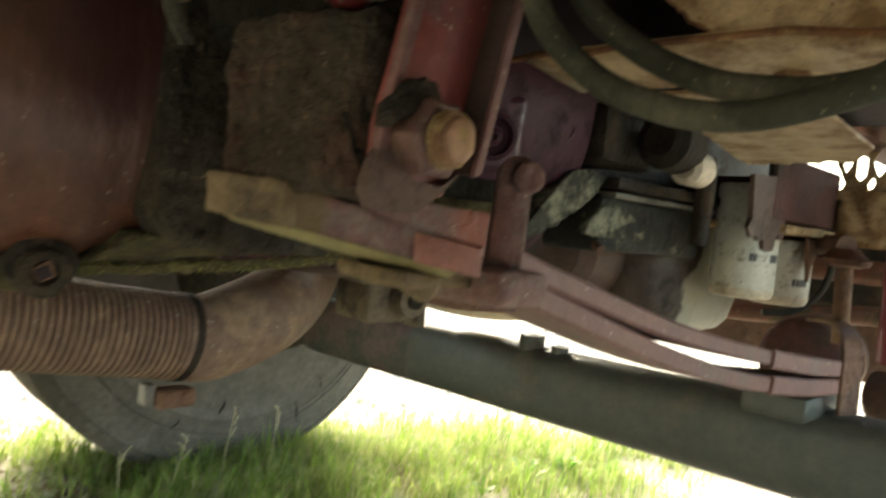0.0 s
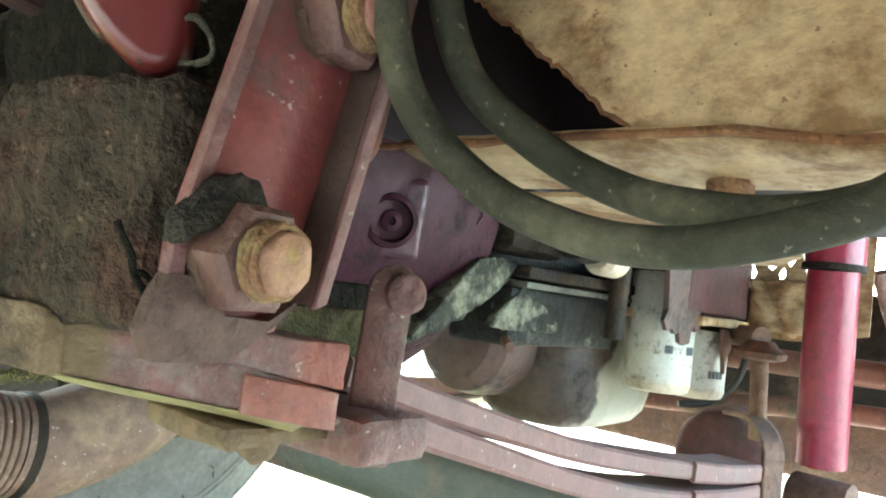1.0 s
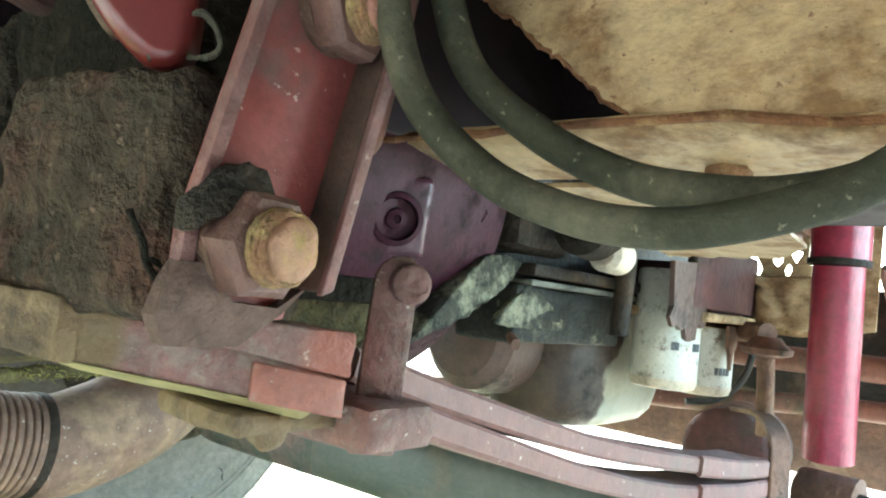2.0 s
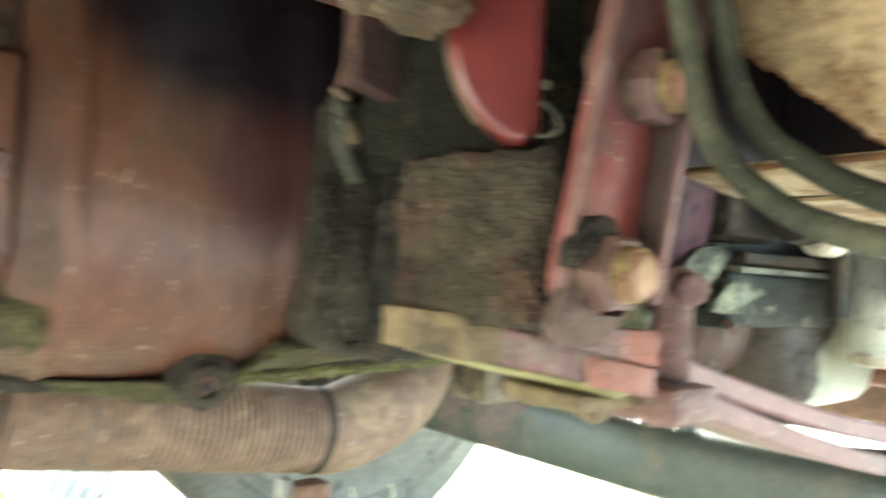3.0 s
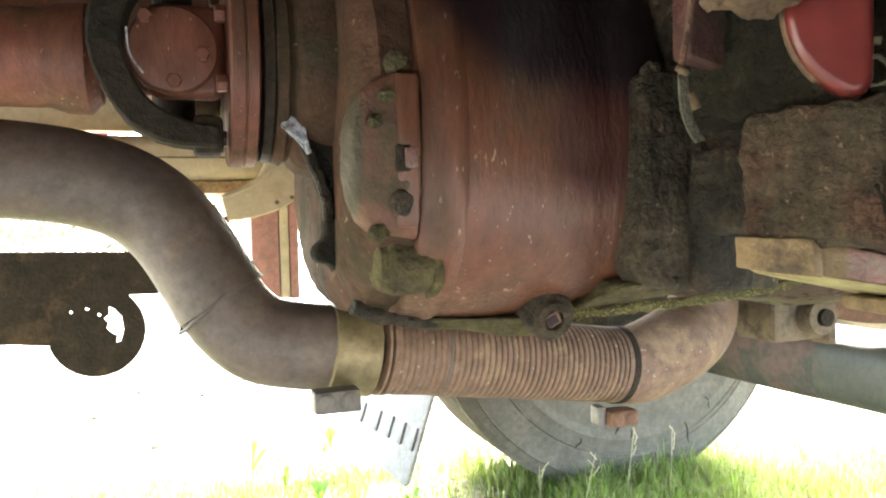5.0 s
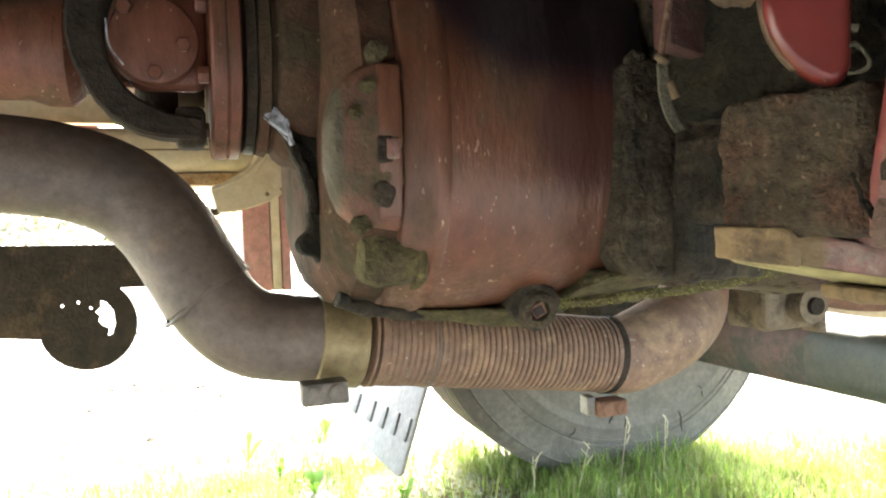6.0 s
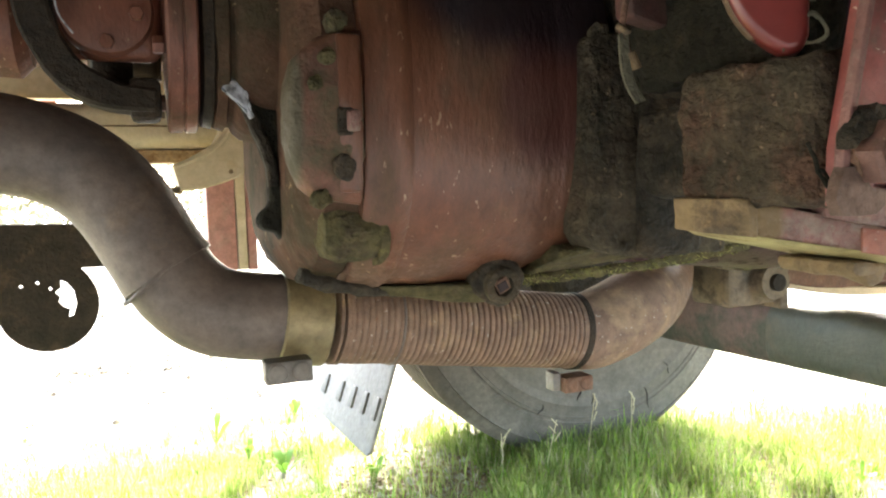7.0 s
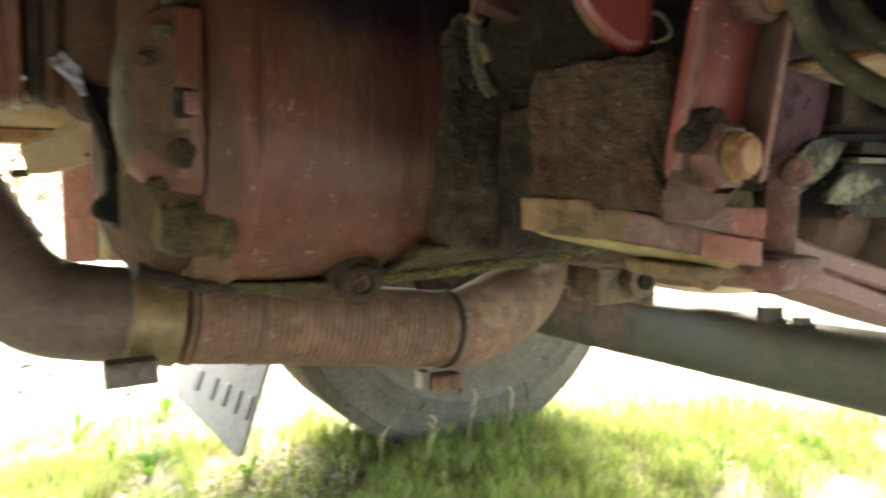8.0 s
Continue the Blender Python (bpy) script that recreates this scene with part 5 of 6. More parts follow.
# ---- near side: mount, brackets, spring, hoses, step box ----
def bolt_and_nut(parent, at, direction, across):
    """A nut on the bracket's web with a rust-caked bolt end standing out of it."""
    d = Vector(direction).normalized()
    at = Vector(at)
    nut = part("nut", smooth(lumpy(hexagon(at, d, across * 1.56, 0.012), 0.0004, 0.006, 2), 30), NUT_BROWN, parent, "dark red-brown hexagon nut")
    part("washer", rod(at - d * 0.004, at + d * 0.001, across * 0.80, 28), RUST_DARK, nut)
    # crusted thread: stacked turns, the outermost ragged
    for k, grow in enumerate((0.66, 0.61, 0.615, 0.60, 0.59)):
        o = 0.0080 + 0.0021 * k
        part("thread_turn", lumpy(tube([at + d * o, at + d * (o + 0.0006), at + d * (o + 0.0018), at + d * (o + 0.0024)], lambda q: across * (grow - (0.035, 0, 0, 0.035)[round(q * 3)]), 28, 0), 0.0007, 0.003, seed=k), RUST_BOLT, parent)
    part("bolt_end", lumpy(rod(at + d * 0.012, at + d * 0.0220, across * 0.485, 28, 0.0022), 0.0005, 0.006), PRIMER, parent, "pinkish worn bolt end")


def build_mount():
    t = thing("gearbox_mount", (0.24, 0.34, 0.69), "dark mount arm caked in dry oily dirt", "mount")
    bm = block([(0.177, 0.345, 0.690), (0.193, 0.260, 0.690), (0.238, 0.257, 0.690), (0.262, 0.345, 0.690)],
               [(0.177, 0.345, 0.768), (0.193, 0.262, 0.767), (0.238, 0.258, 0.767), (0.262, 0.345, 0.768)], 0.007)
    part("arm", lumpy(lumpy(bm, 0.0040, 0.024, 13, seed=11), 0.0014, 0.009, seed=4), CRUST, t, "arm crusted with brown dirt")
    up = box((0.262, 0.400, 0.775), (0.355, 0.50, 0.93), 0.014, 3)
    part("upper_arm", lumpy(up, 0.006, 0.026, 8, seed=4), GRIME, t)
    part("arm_root", lumpy(box((0.262, 0.345, 0.694), (0.320, 0.50, 0.762), 0.008, 3), 0.005, 0.024, 7, seed=3), GRIME, t)
    # the block's black also carries the shadow above the arm
    part("upper_block", lumpy(box((0.205, 0.296, 0.770), (0.262, 0.43, 0.93), 0.010, 3), 0.0055, 0.020, 9, seed=2), OIL_CAKE, t)

    b = thing("spring_hanger", (0.24, 0.31, 0.65), "red and olive spring hanger block with worn corners", "spring hanger")
    low = [(0.178, 0.340, 0.677), (0.190, 0.296, 0.6725), (0.2755, 0.2620, 0.6560), (0.2835, 0.345, 0.6550)]
    high = [(0.178, 0.342, 0.694), (0.190, 0.297, 0.692), (0.2755, 0.2620, 0.6705), (0.2835, 0.347, 0.6725)]
    part("block", lumpy(block(low, high, 0.002), 0.0010, 0.010, 4), RED_WORN, b)
    part("rear_face", lumpy(block([(0.1712, 0.340, 0.6765), (0.1845, 0.295, 0.6720), (0.192, 0.296, 0.6720), (0.180, 0.340, 0.6765)],
                                  [(0.1712, 0.341, 0.6945), (0.1845, 0.296, 0.6935), (0.192, 0.297, 0.6935), (0.180, 0.341, 0.6945)], 0.001), 0.0012, 0.010, 4), OLIVE, b, "olive painted rear face")
    part("front_face", lumpy(block([(0.243, 0.2735, 0.6618), (0.2765, 0.2605, 0.6560), (0.2775, 0.264, 0.6560), (0.244, 0.277, 0.6618)],
                                   [(0.243, 0.2735, 0.6758), (0.2765, 0.2605, 0.6700), (0.2775, 0.264, 0.6700), (0.244, 0.277, 0.6758)], 0.0008), 0.0005, 0.01, 2), ORANGE, b, "orange-red paint on the front corner")
    part("step_cap", lumpy(block([(0.224, 0.281, 0.682), (0.2785, 0.2600, 0.6710), (0.281, 0.33, 0.6710), (0.226, 0.33, 0.682)],
                                 [(0.224, 0.281, 0.692), (0.2785, 0.2600, 0.6880), (0.281, 0.33, 0.6880), (0.226, 0.33, 0.692)], 0.0015), 0.0008, 0.010, 3), RED_WORN, b)
    # sloped facet whose yellow carries the light thrown up by the ground
    part("under_edge", lumpy(block([(0.188, 0.342, 0.6720), (0.197, 0.305, 0.6685), (0.268, 0.274, 0.6540), (0.272, 0.335, 0.6540)],
                                   [(0.1760, 0.340, 0.6770), (0.1890, 0.295, 0.6728), (0.266, 0.2650, 0.6585), (0.274, 0.345, 0.6585)], 0.0006), 0.0006, 0.012, 3), YELLOW, b, "lower edge, yellowed for light from the ground")
    part("under_lip", lumpy(box((0.240, 0.276, 0.648), (0.312, 0.33, 0.6565), 0.003, 2), 0.002, 0.012, 3), OLIVE, b)
    part("under_stub", lumpy(rod((0.262, 0.300, 0.652), (0.259, 0.277, 0.6475), 0.007, 16, 0.003), 0.0008, 0.006), OLIVE, b)

    p = thing("chassis_bracket", (0.24, 0.25, 0.688), "dull red steel channel bracket with rusty bolts", "bracket")
    lean = Vector((0.22, 0, 1)).normalized()
    # channel open towards the outside: web, rear flange and front flange
    web = plate([(0.006, -0.030), (0.043, -0.026), (0.043, 0.22), (0.0, 0.22), (0.0, 0.0)], (0.197, 0.2485, 0.718), (1, 0.02, 0), lean, -0.010, (), 0.001)
    part("web", web, RED_CLEAN, p)
    part("rear_flange", plate([(0.0, -0.028), (0.005, -0.030), (0.0, 0.0), (0.0, 0.22), (-0.005, 0.22), (-0.005, 0.0)], (0.1975, 0.2440, 0.718), (1, 0.02, 0), lean, -0.006, (), 0.001), RED_EDGE, p)
    # darker brown than the web carries the shade on this side
    part("front_flange", plate([(0.0, -0.016), (0.0045, -0.014), (0.0045, 0.22), (0.0, 0.22)], (0.2385, 0.236, 0.718), (1, 0.02, 0), lean, -0.028, (), 0.001), SUMP_RUST, p, "front flange, browned dark for its shade")
    part("flange_edge", plate([(0.0, -0.017), (0.0048, -0.015), (0.0048, 0.22), (0.0, 0.22)], (0.2388, 0.2335, 0.718), (1, 0.02, 0), lean, -0.0030, (), 0.0008), RED_EDGE, p, "pale dusty flange edge")
    part("lower_dirt", lumpy(plate([(-0.005, -0.016), (-0.006, -0.026), (0.000, -0.034), (0.012, -0.0355), (0.024, -0.0345), (0.037, -0.024), (0.044, -0.014), (0.034, -0.022), (0.018, -0.021), (0.010, -0.014), (0.003, -0.010), (-0.003, -0.010)], (0.1975, 0.2428, 0.718), (1, 0.02, 0), lean, -0.0065), 0.0014, 0.01), DUSTY, p, "dirt-grey lower end")
    bottom = [(0.0145 + 0.0145 * math.cos(k), 0.0145 + 0.0145 * math.sin(k)) for k in (math.pi + j * math.pi / 10 for j in range(11))]
    part("round_plate", plate(bottom + [(0.036, 0.20), (0.004, 0.20)], (0.2545, 0.262, 0.752), (1, 0.05, 0), (0.14, 0, 1), -0.008, (), 0.002), RED, p)
    bolt_and_nut(p, (0.2125, 0.2435, 0.7150), (0.12, -1, -0.04), 0.019)
    bolt_and_nut(p, (0.2395, 0.2460, 0.7960), (0.12, -1, -0.04), 0.019)
    cap = plate([(-0.017, -0.006), (-0.0165, 0.003), (-0.010, 0.0125), (-0.003, 0.0165), (0.004, 0.0150), (0.011, 0.006), (0.0145, -0.003), (0.008, -0.002), (0.0, 0.001), (-0.009, -0.001)], (0.2075, 0.2362, 0.7215), (1, 0.02, 0), (0.1, 0, 1), -0.012, (), 0.002)
    part("grease_cake", lumpy(cap, 0.0016, 0.005, 1), GRIME, p, "dark cake of grease over the nut")

    r = thing("lever", (0.19, 0.28, 0.765), "glossy red rounded lever end with a bare tan rim", "lever")
    u = Vector((0.75, -0.66, 0))
    side = curve_points([(-0.031, 0.10, 0), (-0.0305, 0.055, 0), (-0.0285, 0.038, 0), (-0.0235, 0.0245, 0), (-0.015, 0.0125, 0), (-0.005, 0.0040, 0), (0.002, 0.0008, 0), (0.0080, 0.0022, 0), (0.0115, 0.008, 0), (0.0125, 0.020, 0), (0.0125, 0.10, 0)], 4)
    tongue = [(c.x, c.y) for c in side]
    part("tongue", plate(tongue, (0.194, 0.2815, 0.7675), u, (0, 0, 1), -0.022, (), 0.0058, 5), RED_GLOSS, r)
    part("rim", plate([(a - 0.0016, b + (0.0 if a < -0.012 else 0.004)) for a, b in tongue], (0.1975, 0.286, 0.7672), u, (0, 0, 1), -0.010, (), 0.003, 3), BARE, r, "bare brown rim")
    for k, crack in enumerate(([(0.182, 0.720), (0.187, 0.712), (0.189, 0.706), (0.195, 0.699), (0.201, 0.690)], [(0.188, 0.707), (0.193, 0.706), (0.198, 0.699)])):
        part("crack", lumpy(tube([(x, 0.2555, z) for x, z in crack], 0.0011 - 0.0003 * k, 8, 6), 0.0006, 0.004), OIL_CAKE, t, "dark crack in the crust")
    part("rusty_lump", lumpy(box((0.118, 0.284, 0.814), (0.172, 0.31, 0.862), 0.010, 3), 0.006, 0.012, 5), BARE, r, "flaking tan rust lump")
    g = thing("hose_clip", (0.207, 0.278, 0.77), "frayed grey wire clip ring", "clip")
    ring = [Vector((0.2075, 0.276, 0.781)) + u * 0.0066 * math.cos(a) + Vector((0, 0.002 * math.sin(2 * a), 0.0075 * math.sin(a))) for a in (k * math.pi / 10 for k in range(21))]
    part("ring", lumpy(tube(ring, 0.0012, 8, 0), 0.0008, 0.005), DRYGREY, g)
    part("tail", lumpy(tube([(0.2025, 0.280, 0.778), (0.2005, 0.281, 0.785), (0.2015, 0.281, 0.792), (0.2055, 0.279, 0.797), (0.210, 0.276, 0.797)], 0.0018, 8, 6), 0.0016, 0.004), DRYGREY, g)
    part("tail", lumpy(tube([(0.2025, 0.280, 0.778), (0.1985, 0.282, 0.773), (0.195, 0.284, 0.771)], 0.0018, 8, 4), 0.001, 0.004), DRYGREY, g)
    w = thing("cable_tie", (0.16, 0.37, 0.755), "thin dirty cable with a pale knotted tie", "cable")
    part("cable", tube([(0.170, 0.372, 0.86), (0.164, 0.372, 0.825), (0.158, 0.371, 0.797), (0.162, 0.371, 0.785), (0.167, 0.371, 0.777)], 0.0022, 8, 5), RUST_DARK, w)
    part("knot", tube([(0.154, 0.370, 0.800), (0.158, 0.366, 0.796), (0.162, 0.370, 0.799)], 0.0022, 8, 4), OLIVE, w)
    part("tail", strap([(0.158, 0.370, 0.796), (0.159, 0.369, 0.775), (0.164, 0.369, 0.762), (0.170, 0.369, 0.754)], 0.0075, 0.002, (1, 0, 0.3)), DRYGREY, w)
    part("tail_end", rod((0.163, 0.370, 0.784), (0.167, 0.369, 0.774), 0.0035, 10), OLIVE, w)


def build_link():
    t = thing("shackle_link", (0.295, 0.26, 0.645), "worn red shackle link with a round pin", "shackle")
    outline = [(-0.0080, -0.004), (0.0115, -0.004), (0.0110, 0.058), (0.0118, 0.064)] + [(0.0025 + 0.0104 * math.cos(a), 0.070 + 0.0104 * math.sin(a)) for a in (k * math.pi / 10 for k in range(11))] + [(-0.0080, 0.058)]
    part("link", lumpy(plate(outline, (0.3055, 0.274, 0.641), (0.75, -0.66, 0), (0.09, 0.02, 1), -0.012, (), 0.0014), 0.0005, 0.006), RED_WORN, t)
    part("pin", lumpy(rod((0.3195, 0.2755, 0.7090), (0.3130, 0.2655, 0.7090), 0.0086, 20, 0.0012), 0.0005, 0.005), RED_WORN, t)
    part("foot", lumpy(box((0.288, 0.258, 0.640), (0.330, 0.335, 0.660), 0.005), 0.0015, 0.012, 3), RED_WORN, t)
    part("cross_bar", lumpy(box((0.296, 0.338, 0.6965), (0.400, 0.362, 0.7105), 0.003), 0.0008, 0.02, 2), OIL_CAKE, t, "black oily cross bar")
    part("back_plate", lumpy(box((0.290, 0.366, 0.660), (0.410, 0.374, 0.698), 0.003), 0.0012, 0.02, 3), GRIME_GREEN, t)
    part("cross_pin", rod((0.305, 0.335, 0.700), (0.283, 0.372, 0.700), 0.014, 16), BLACK_OIL, t)


def build_spring():
    t = thing("leaf_spring", (0.65, 0.335, 0.53), "worn red two-leaf front spring", "leaf spring", "leaf springs")
    part("leaf", strap([(0.320, 0.335, 0.670), (0.352, 0.335, 0.6625), (0.403, 0.335, 0.649), (0.567, 0.335, 0.610), (0.75, 0.335, 0.578), (0.95, 0.335, 0.549), (1.045, 0.335, 0.541)], 0.07, 0.0155, (0, 1, 0)), SPRING_RED, t)
    part("leaf", strap([(0.320, 0.335, 0.654), (0.36, 0.335, 0.645), (0.408, 0.335, 0.631), (0.576, 0.335, 0.585), (0.75, 0.335, 0.550), (0.95, 0.335, 0.526), (1.045, 0.335, 0.519)], 0.07, 0.0165, (0, 1, 0)), SPRING_RED, t)
    for a, b in (((0.780, 0.573), (1.01, 0.544)), ((0.785, 0.545), (1.01, 0.5215))):
        part("wrapper_leaf", strap([(a[0], 0.2995, a[1]), ((a[0] + b[0]) / 2, 0.2995, (a[1] + b[1]) / 2 - 0.002), (b[0], 0.2995, b[1])], 0.006, 0.020, (0, 1, 0)), SPRING_RED, t)
    part("clamp_strap", strap([(1.030, 0.289, 0.43), (1.020, 0.289, 0.53), (1.025, 0.291, 0.560), (1.043, 0.30, 0.580), (1.14, 0.335, 0.583), (1.208, 0.37, 0.585), (1.30, 0.43, 0.575)], 0.030, 0.007, (1, -0.6, 0)), RUST_DARK, t, "rusty clamp strap round the spring")
    d = thing("bump_stop", (1.33, 0.432, 0.40), "dull red round rubber bump stop behind the spring", "bump stop")
    part("drum", turned([(1.270, 0.02), (1.271, 0.060), (1.276, 0.068), (1.286, 0.071), (1.395, 0.071), (1.402, 0.065), (1.405, 0.02)], (0, 0.432, 0.508), "x", 44), RED_DARK, d)
    for x in (1.305, 1.352):
        part("rim_band", turned([(x, 0.070), (x + 0.002, 0.0755), (x + 0.016, 0.0755), (x + 0.018, 0.070)], (0, 0.432, 0.508), "x", 44), RUST_DARK, d)
    part("bracket", box((1.29, 0.39, 0.40), (1.39, 0.47, 0.445), 0.004), RUST_DARK, d)

    s = thing("shock_absorber", (1.16, 0.262, 0.52), "crimson painted tubular shock absorber with dark collar", "shock absorber")
    part("lower_tube", rod((1.172, 0.268, 0.545), (1.150, 0.268, 0.800), 0.0315, 32), SHOCK_RED, s)
    part("dust_cover", lumpy(rod((1.1495, 0.268, 0.808), (1.146, 0.268, 1.0), 0.0365, 36), 0.0015, 0.02), SHOCK_RED, s)
    part("collar", turned([(0, 0.030), (0.001, 0.0385), (0.009, 0.0385), (0.010, 0.030)], (1.150, 0.268, 0.799), "z", 32), BLACK_OIL, s, "black rubber collar")
    part("lower_eye", rod((1.150, 0.225, 0.498), (1.160, 0.30, 0.498), 0.034, 28, 0.008), RUST_DARK, s)
    part("eye_pin", rod((1.150, 0.214, 0.498), (1.150, 0.23, 0.498), 0.016, 16), BLACK_OIL, s)

    r = thing("sway_bar_link", (1.2, 0.36, 0.57), "slim rusty link rod with a round rubber pad", "link rod")
    part("rod", rod((1.215, 0.36, 0.555), (1.19, 0.36, 0.672), 0.012, 16), RUST_DARK, r)
    part("pad", turned([(0, 0.020), (0.004, 0.034), (0.012, 0.036), (0.018, 0.026), (0.028, 0.018)], (1.19, 0.36, 0.668), "z", 28), RED, r)
    part("bar", tube([(1.19, 0.36, 0.70), (1.30, 0.50, 0.70), (1.45, 0.8, 0.69)], 0.016, 14, 4), RUST_DARK, r)


def build_hoses():
    for label, pts, rad in (("thick dark rubber hose in a low loop", [(0.222, 0.236, 0.90), (0.236, 0.226, 0.82), (0.244, 0.216, 0.772), (0.252, 0.192, 0.745), (0.256, 0.162, 0.732), (0.262, 0.135, 0.7295), (0.268, 0.108, 0.736), (0.275, 0.09, 0.746), (0.29, 0.05, 0.78), (0.30, 0.0, 0.83)], 0.0056),
                            ("thick dark rubber hose in a high loop", [(0.250, 0.228, 0.90), (0.258, 0.222, 0.825), (0.266, 0.211, 0.783), (0.274, 0.186, 0.760), (0.278, 0.158, 0.7465), (0.276, 0.133, 0.741), (0.280, 0.112, 0.741), (0.286, 0.09, 0.748), (0.298, 0.05, 0.77), (0.305, 0.0, 0.80)], 0.0056)):
        t = part("hose", tube(pts, rad, 20, 10), RUBBER)
        tagged(t, label, "hose", "hoses")


def build_step_box():
    t = thing("step_box", (0.5, 0.1, 0.76), "rust-stained tan sheet-steel box with a corroded edge", "step box")
    rng = random.Random(3)
    edge = []
    a, b = (0.163, 0.7665), (0.300, 0.875)
    for k in range(71):
        s = k / 70
        rough = min(1.0, s * 12)
        wave = 0.0009 * noise.noise(Vector((s * 14, 0, 4)))
        edge.append((a[0] + (b[0] - a[0]) * s + rough * (rng.uniform(-0.0008, 0.0008) + wave), a[1] + (b[1] - a[1]) * s + rough * (rng.uniform(-0.0008, 0.0008) - wave)))
    outline = [(-0.30, 0.7625), (0.10, 0.7625), (0.135, 0.7660)] + edge + [(0.300, 1.06), (-0.30, 1.06)]
    part("rear_wall", plate(outline, (0.297, 0, 0), (0, 1, 0), (0, 0, 1), 0.0015), TAN, t)

    def fold(y):
        # height of the folded edge, which dips towards the outside
        s = min(1.0, max(0.0, (0.14 - y) / 0.03))
        return 0.7660 - 0.0040 * s * s * (3 - 2 * s) + 0.0006 * noise.noise(Vector((y * 70, 0, 0)))
    bm = bmesh.new()
    rows = []
    for i in range(60):
        y = -0.30 + 0.56 * i / 59
        z = fold(y)
        rows.append([bm.verts.new((a, y, b)) for a, b in ((0.2925, z + 0.003), (0.294, z - 0.001), (0.303, z - 0.0025), (0.325, 0.7605), (0.343, 0.7590), (0.3465, 0.7602), (0.348, 0.772))])
    for g, h in zip(rows, rows[1:]):
        for k in range(6):
            bm.faces.new((g[k], g[k + 1], h[k + 1], h[k]))
    flange = part("bottom_flange", smooth(bm, 60), TAN, t)
    flange.modifiers.new("thickness", "SOLIDIFY").thickness = 0.0025
    # thin dark bead draws the shadow in the fold's crease
    seam = [(0.2925, -0.30 + 0.58 * k / 40, fold(-0.30 + 0.58 * k / 40) + 0.001) for k in range(41)]
    part("shadow_seam", lumpy(tube(seam, 0.0015, 8, 0), 0.0014, 0.004), RUST_AND_SEAM_SHADE, t, "dark strip painted for the shadow along the folded seam")
    # black sheets added behind the torn edge in place of the box's inner shade
    part("inner_back", box((0.50, 0.02, 0.7645), (0.504, 0.232, 1.06), 0.001), HOLLOW_BLACK, t, "black sheet standing in for the shade inside the box")
    part("inner_side", box((0.303, 0.318, 0.785), (0.50, 0.322, 1.06), 0.001), HOLLOW_BLACK, t)
    part("inner_back", box((0.50, 0.233, 0.800), (0.504, 0.322, 1.06), 0.001), HOLLOW_BLACK, t)
    part("inner_floor", box((0.350, 0.02, 0.7645), (0.50, 0.232, 0.768), 0.001), HOLLOW_BLACK, t)
    rim = [(0.2975, y, z) for y, z in edge]
    part("rusty_rim", lumpy(tube(rim, 0.0009, 8, 0), 0.0008, 0.003), RUST_AND_SEAM_SHADE, t, "flaking rust along the torn edge")
    bottom = plate([(0.350, 0.150), (0.350, 0.240), (0.40, 0.238), (0.46, 0.250), (0.52, 0.264), (0.60, 0.286), (0.662, 0.298), (0.650, 0.290), (0.657, 0.281), (0.640, 0.272), (0.648, 0.258), (0.630, 0.247), (0.641, 0.232), (0.622, 0.222), (0.63, 0.205), (0.55, 0.17)], (0, 0, 0.757), (1, 0, 0), (0, 1, 0), 0.002)
    part("bottom_sheet", lumpy(bottom, 0.001, 0.05), TAN, t)
    part("bolt", lumpy(hexagon((0.334, 0.146, 0.7605), (0, 0, -1), 0.014, 0.009), 0.0008, 0.006, 1), RUST_BOLT, t, "rusty bolt head")
    part("clip_wire", tube([(0.349, 0.135, 0.7665), (0.350, 0.118, 0.766), (0.3505, 0.108, 0.766), (0.353, 0.106, 0.769)], 0.0008, 6, 4), WHITE, t)


def build_front_sheet():
    t = thing("inner_wing", (1.27, 0.34, 0.69), "rusted-through tan inner wing panel with holes", "wing panel")
    rng = random.Random(8)
    outer = [(0.24, 0.72), (0.30, 0.705), (0.34, 0.70), (0.375, 0.70), (0.405, 0.715), (0.415, 0.76), (0.40, 0.80), (0.42, 0.84), (0.42, 0.95), (0.24, 0.95)]
    holes = []
    for cy, cz, r in ((0.400, 0.838, 0.010), (0.378, 0.830, 0.013), (0.352, 0.838, 0.012), (0.327, 0.828, 0.013), (0.300, 0.834, 0.011), (0.362, 0.800, 0.006), (0.318, 0.790, 0.005), (0.275, 0.83, 0.012)):
        holes.append([(cy + r * rng.uniform(0.55, 1.0) * math.cos(k * 0.785), cz + r * rng.uniform(1.2, 2.3) * math.sin(k * 0.785)) for k in range(8)])
    part("panel", plate(outer, (1.28, 0, 0), (0, 1, 0), (0, 0, 1), 0.004, holes), TAN, t)
    part("rust_crust", lumpy(box((1.266, 0.30, 0.708), (1.278, 0.405, 0.790), 0.004, 3), 0.010, 0.014, 8), TAN, t)


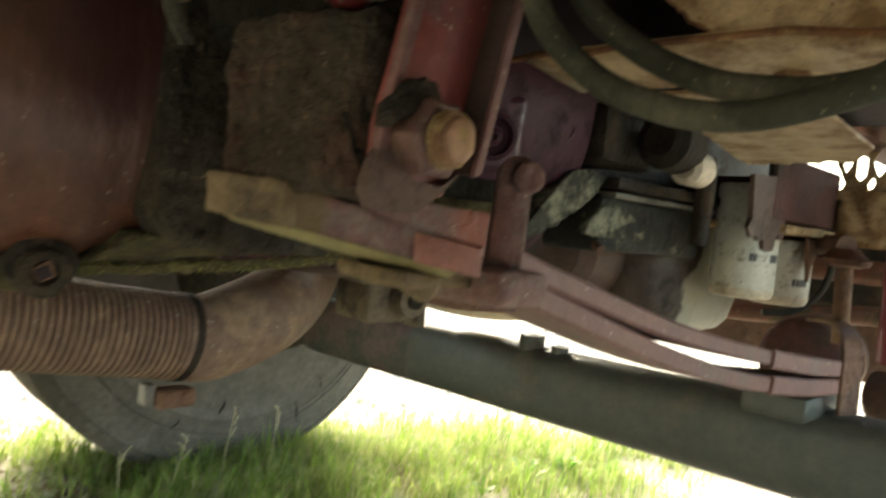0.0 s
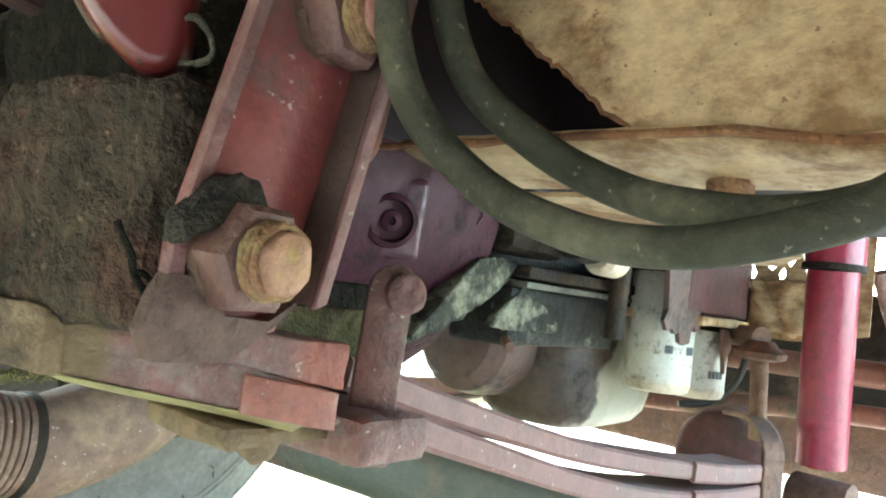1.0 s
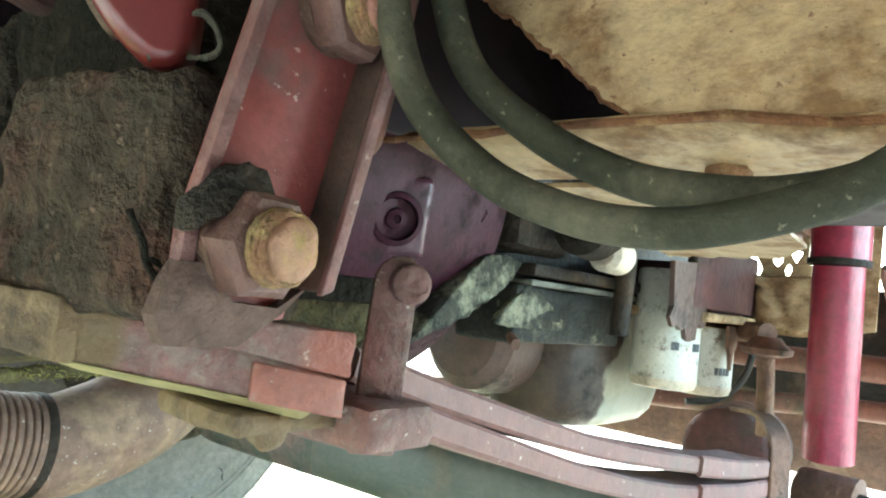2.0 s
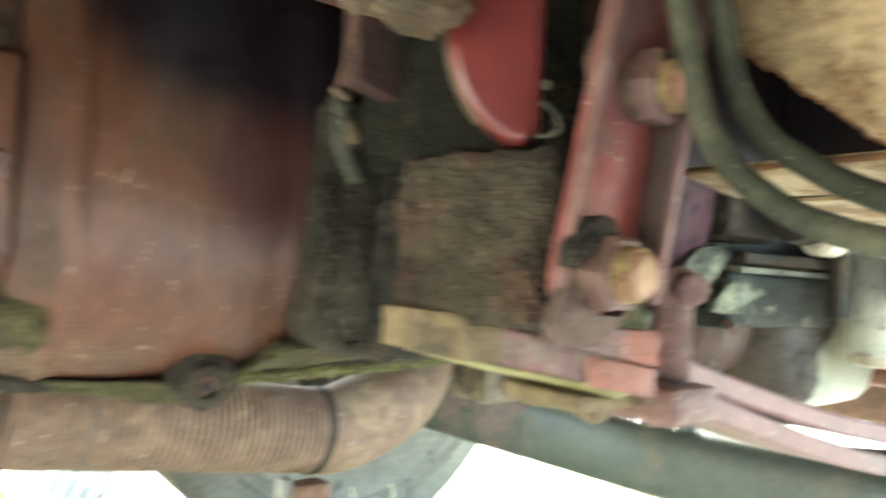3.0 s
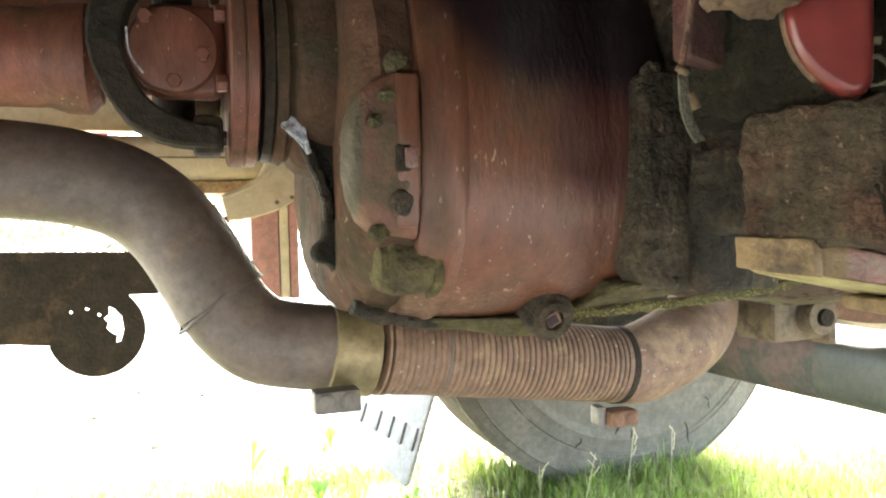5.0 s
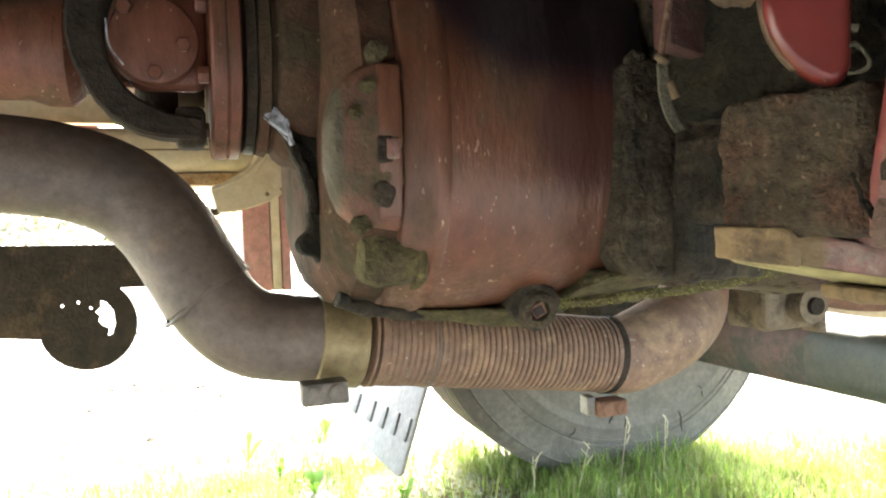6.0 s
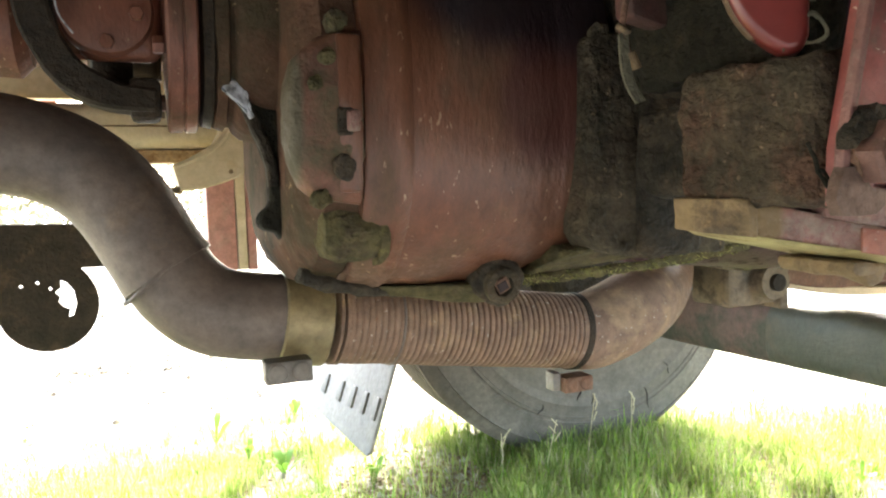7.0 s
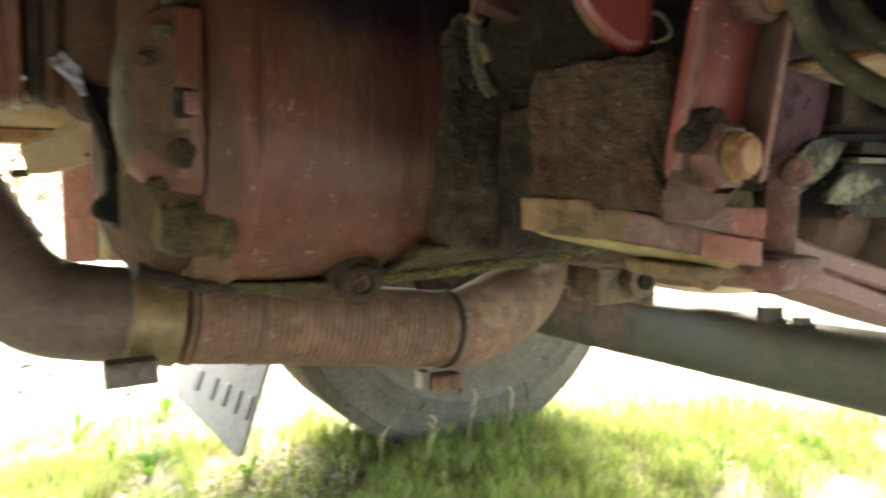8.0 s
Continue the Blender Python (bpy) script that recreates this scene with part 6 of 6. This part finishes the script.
def build_front_end():
    t = thing("front_cross_member", (1.7, 0.6, 0.42), "dark rusty front cross member below the radiator", "cross member")
    part("beam", lumpy(box((1.68, -0.35, 0.43), (1.78, 1.32, 0.58), 0.012), 0.004, 0.08, 3), RUST_DARK, t)
    part("radiator", box((1.62, 0.62, 0.60), (1.70, 1.20, 1.06), 0.01), BLACK_OIL, t)
    part("radiator_tank", box((1.62, 0.24, 0.58), (1.70, 0.615, 0.800), 0.012, 3), BLACK_OIL, t)
    part("lower_bar", tube([(1.50, -0.1, 0.60), (1.50, 0.35, 0.585), (1.47, 0.6, 0.555), (1.50, 0.9, 0.55)], 0.018, 16, 5), RED, t, "dull red bowed bar")
    part("upper_bar", tube([(1.46, -0.2, 0.665), (1.46, 0.4, 0.66), (1.46, 1.0, 0.66)], 0.022, 16, 3), RED, t)
    part("stay", tube([(1.36, 0.245, 0.82), (1.42, 0.215, 0.70), (1.46, 0.20, 0.62)], 0.012, 14, 4), RED_WORN, t)
    n = thing("near_frame_end", (1.6, 0.2, 0.6), "red frame end plate beside the shock absorber", "frame plate")
    part("plate", box((1.55, -0.15, 0.70), (1.58, 0.22, 1.02), 0.004), SHOCK_RED, n)
    part("lower_plate", lumpy(box((1.52, -0.2, 0.56), (1.60, 0.20, 0.64), 0.01), 0.004, 0.05, 3), RED, n)


BUILDERS = (build_shell, build_gearbox, build_clutch_housing, build_bell, build_engine, build_filters, build_propshaft, build_exhaust, build_axle,
            build_far_side, build_mount, build_link, build_spring, build_hoses, build_step_box, build_front_sheet, build_front_end, build_ground, build_hedge, build_gravel, build_litter, build_soil, build_stalks, build_grass)
for build in BUILDERS:
    build()
WEEDS = ((0.02, 2.15, 0.10, 5), (0.27, 2.27, 0.075, 7), (0.16, 1.81, 0.08, 9), (0.09, 1.93, 0.07, 8), (0.36, 1.68, 0.06, 7), (1.54, 1.15, 0.07, 9), (1.70, 1.13, 0.07, 8), (1.82, 1.06, 0.06, 8), (1.38, 1.16, 0.05, 7))
for k, (x, y, size, leaves) in enumerate(WEEDS):
    build_weed(x, y, size, leaves, k)
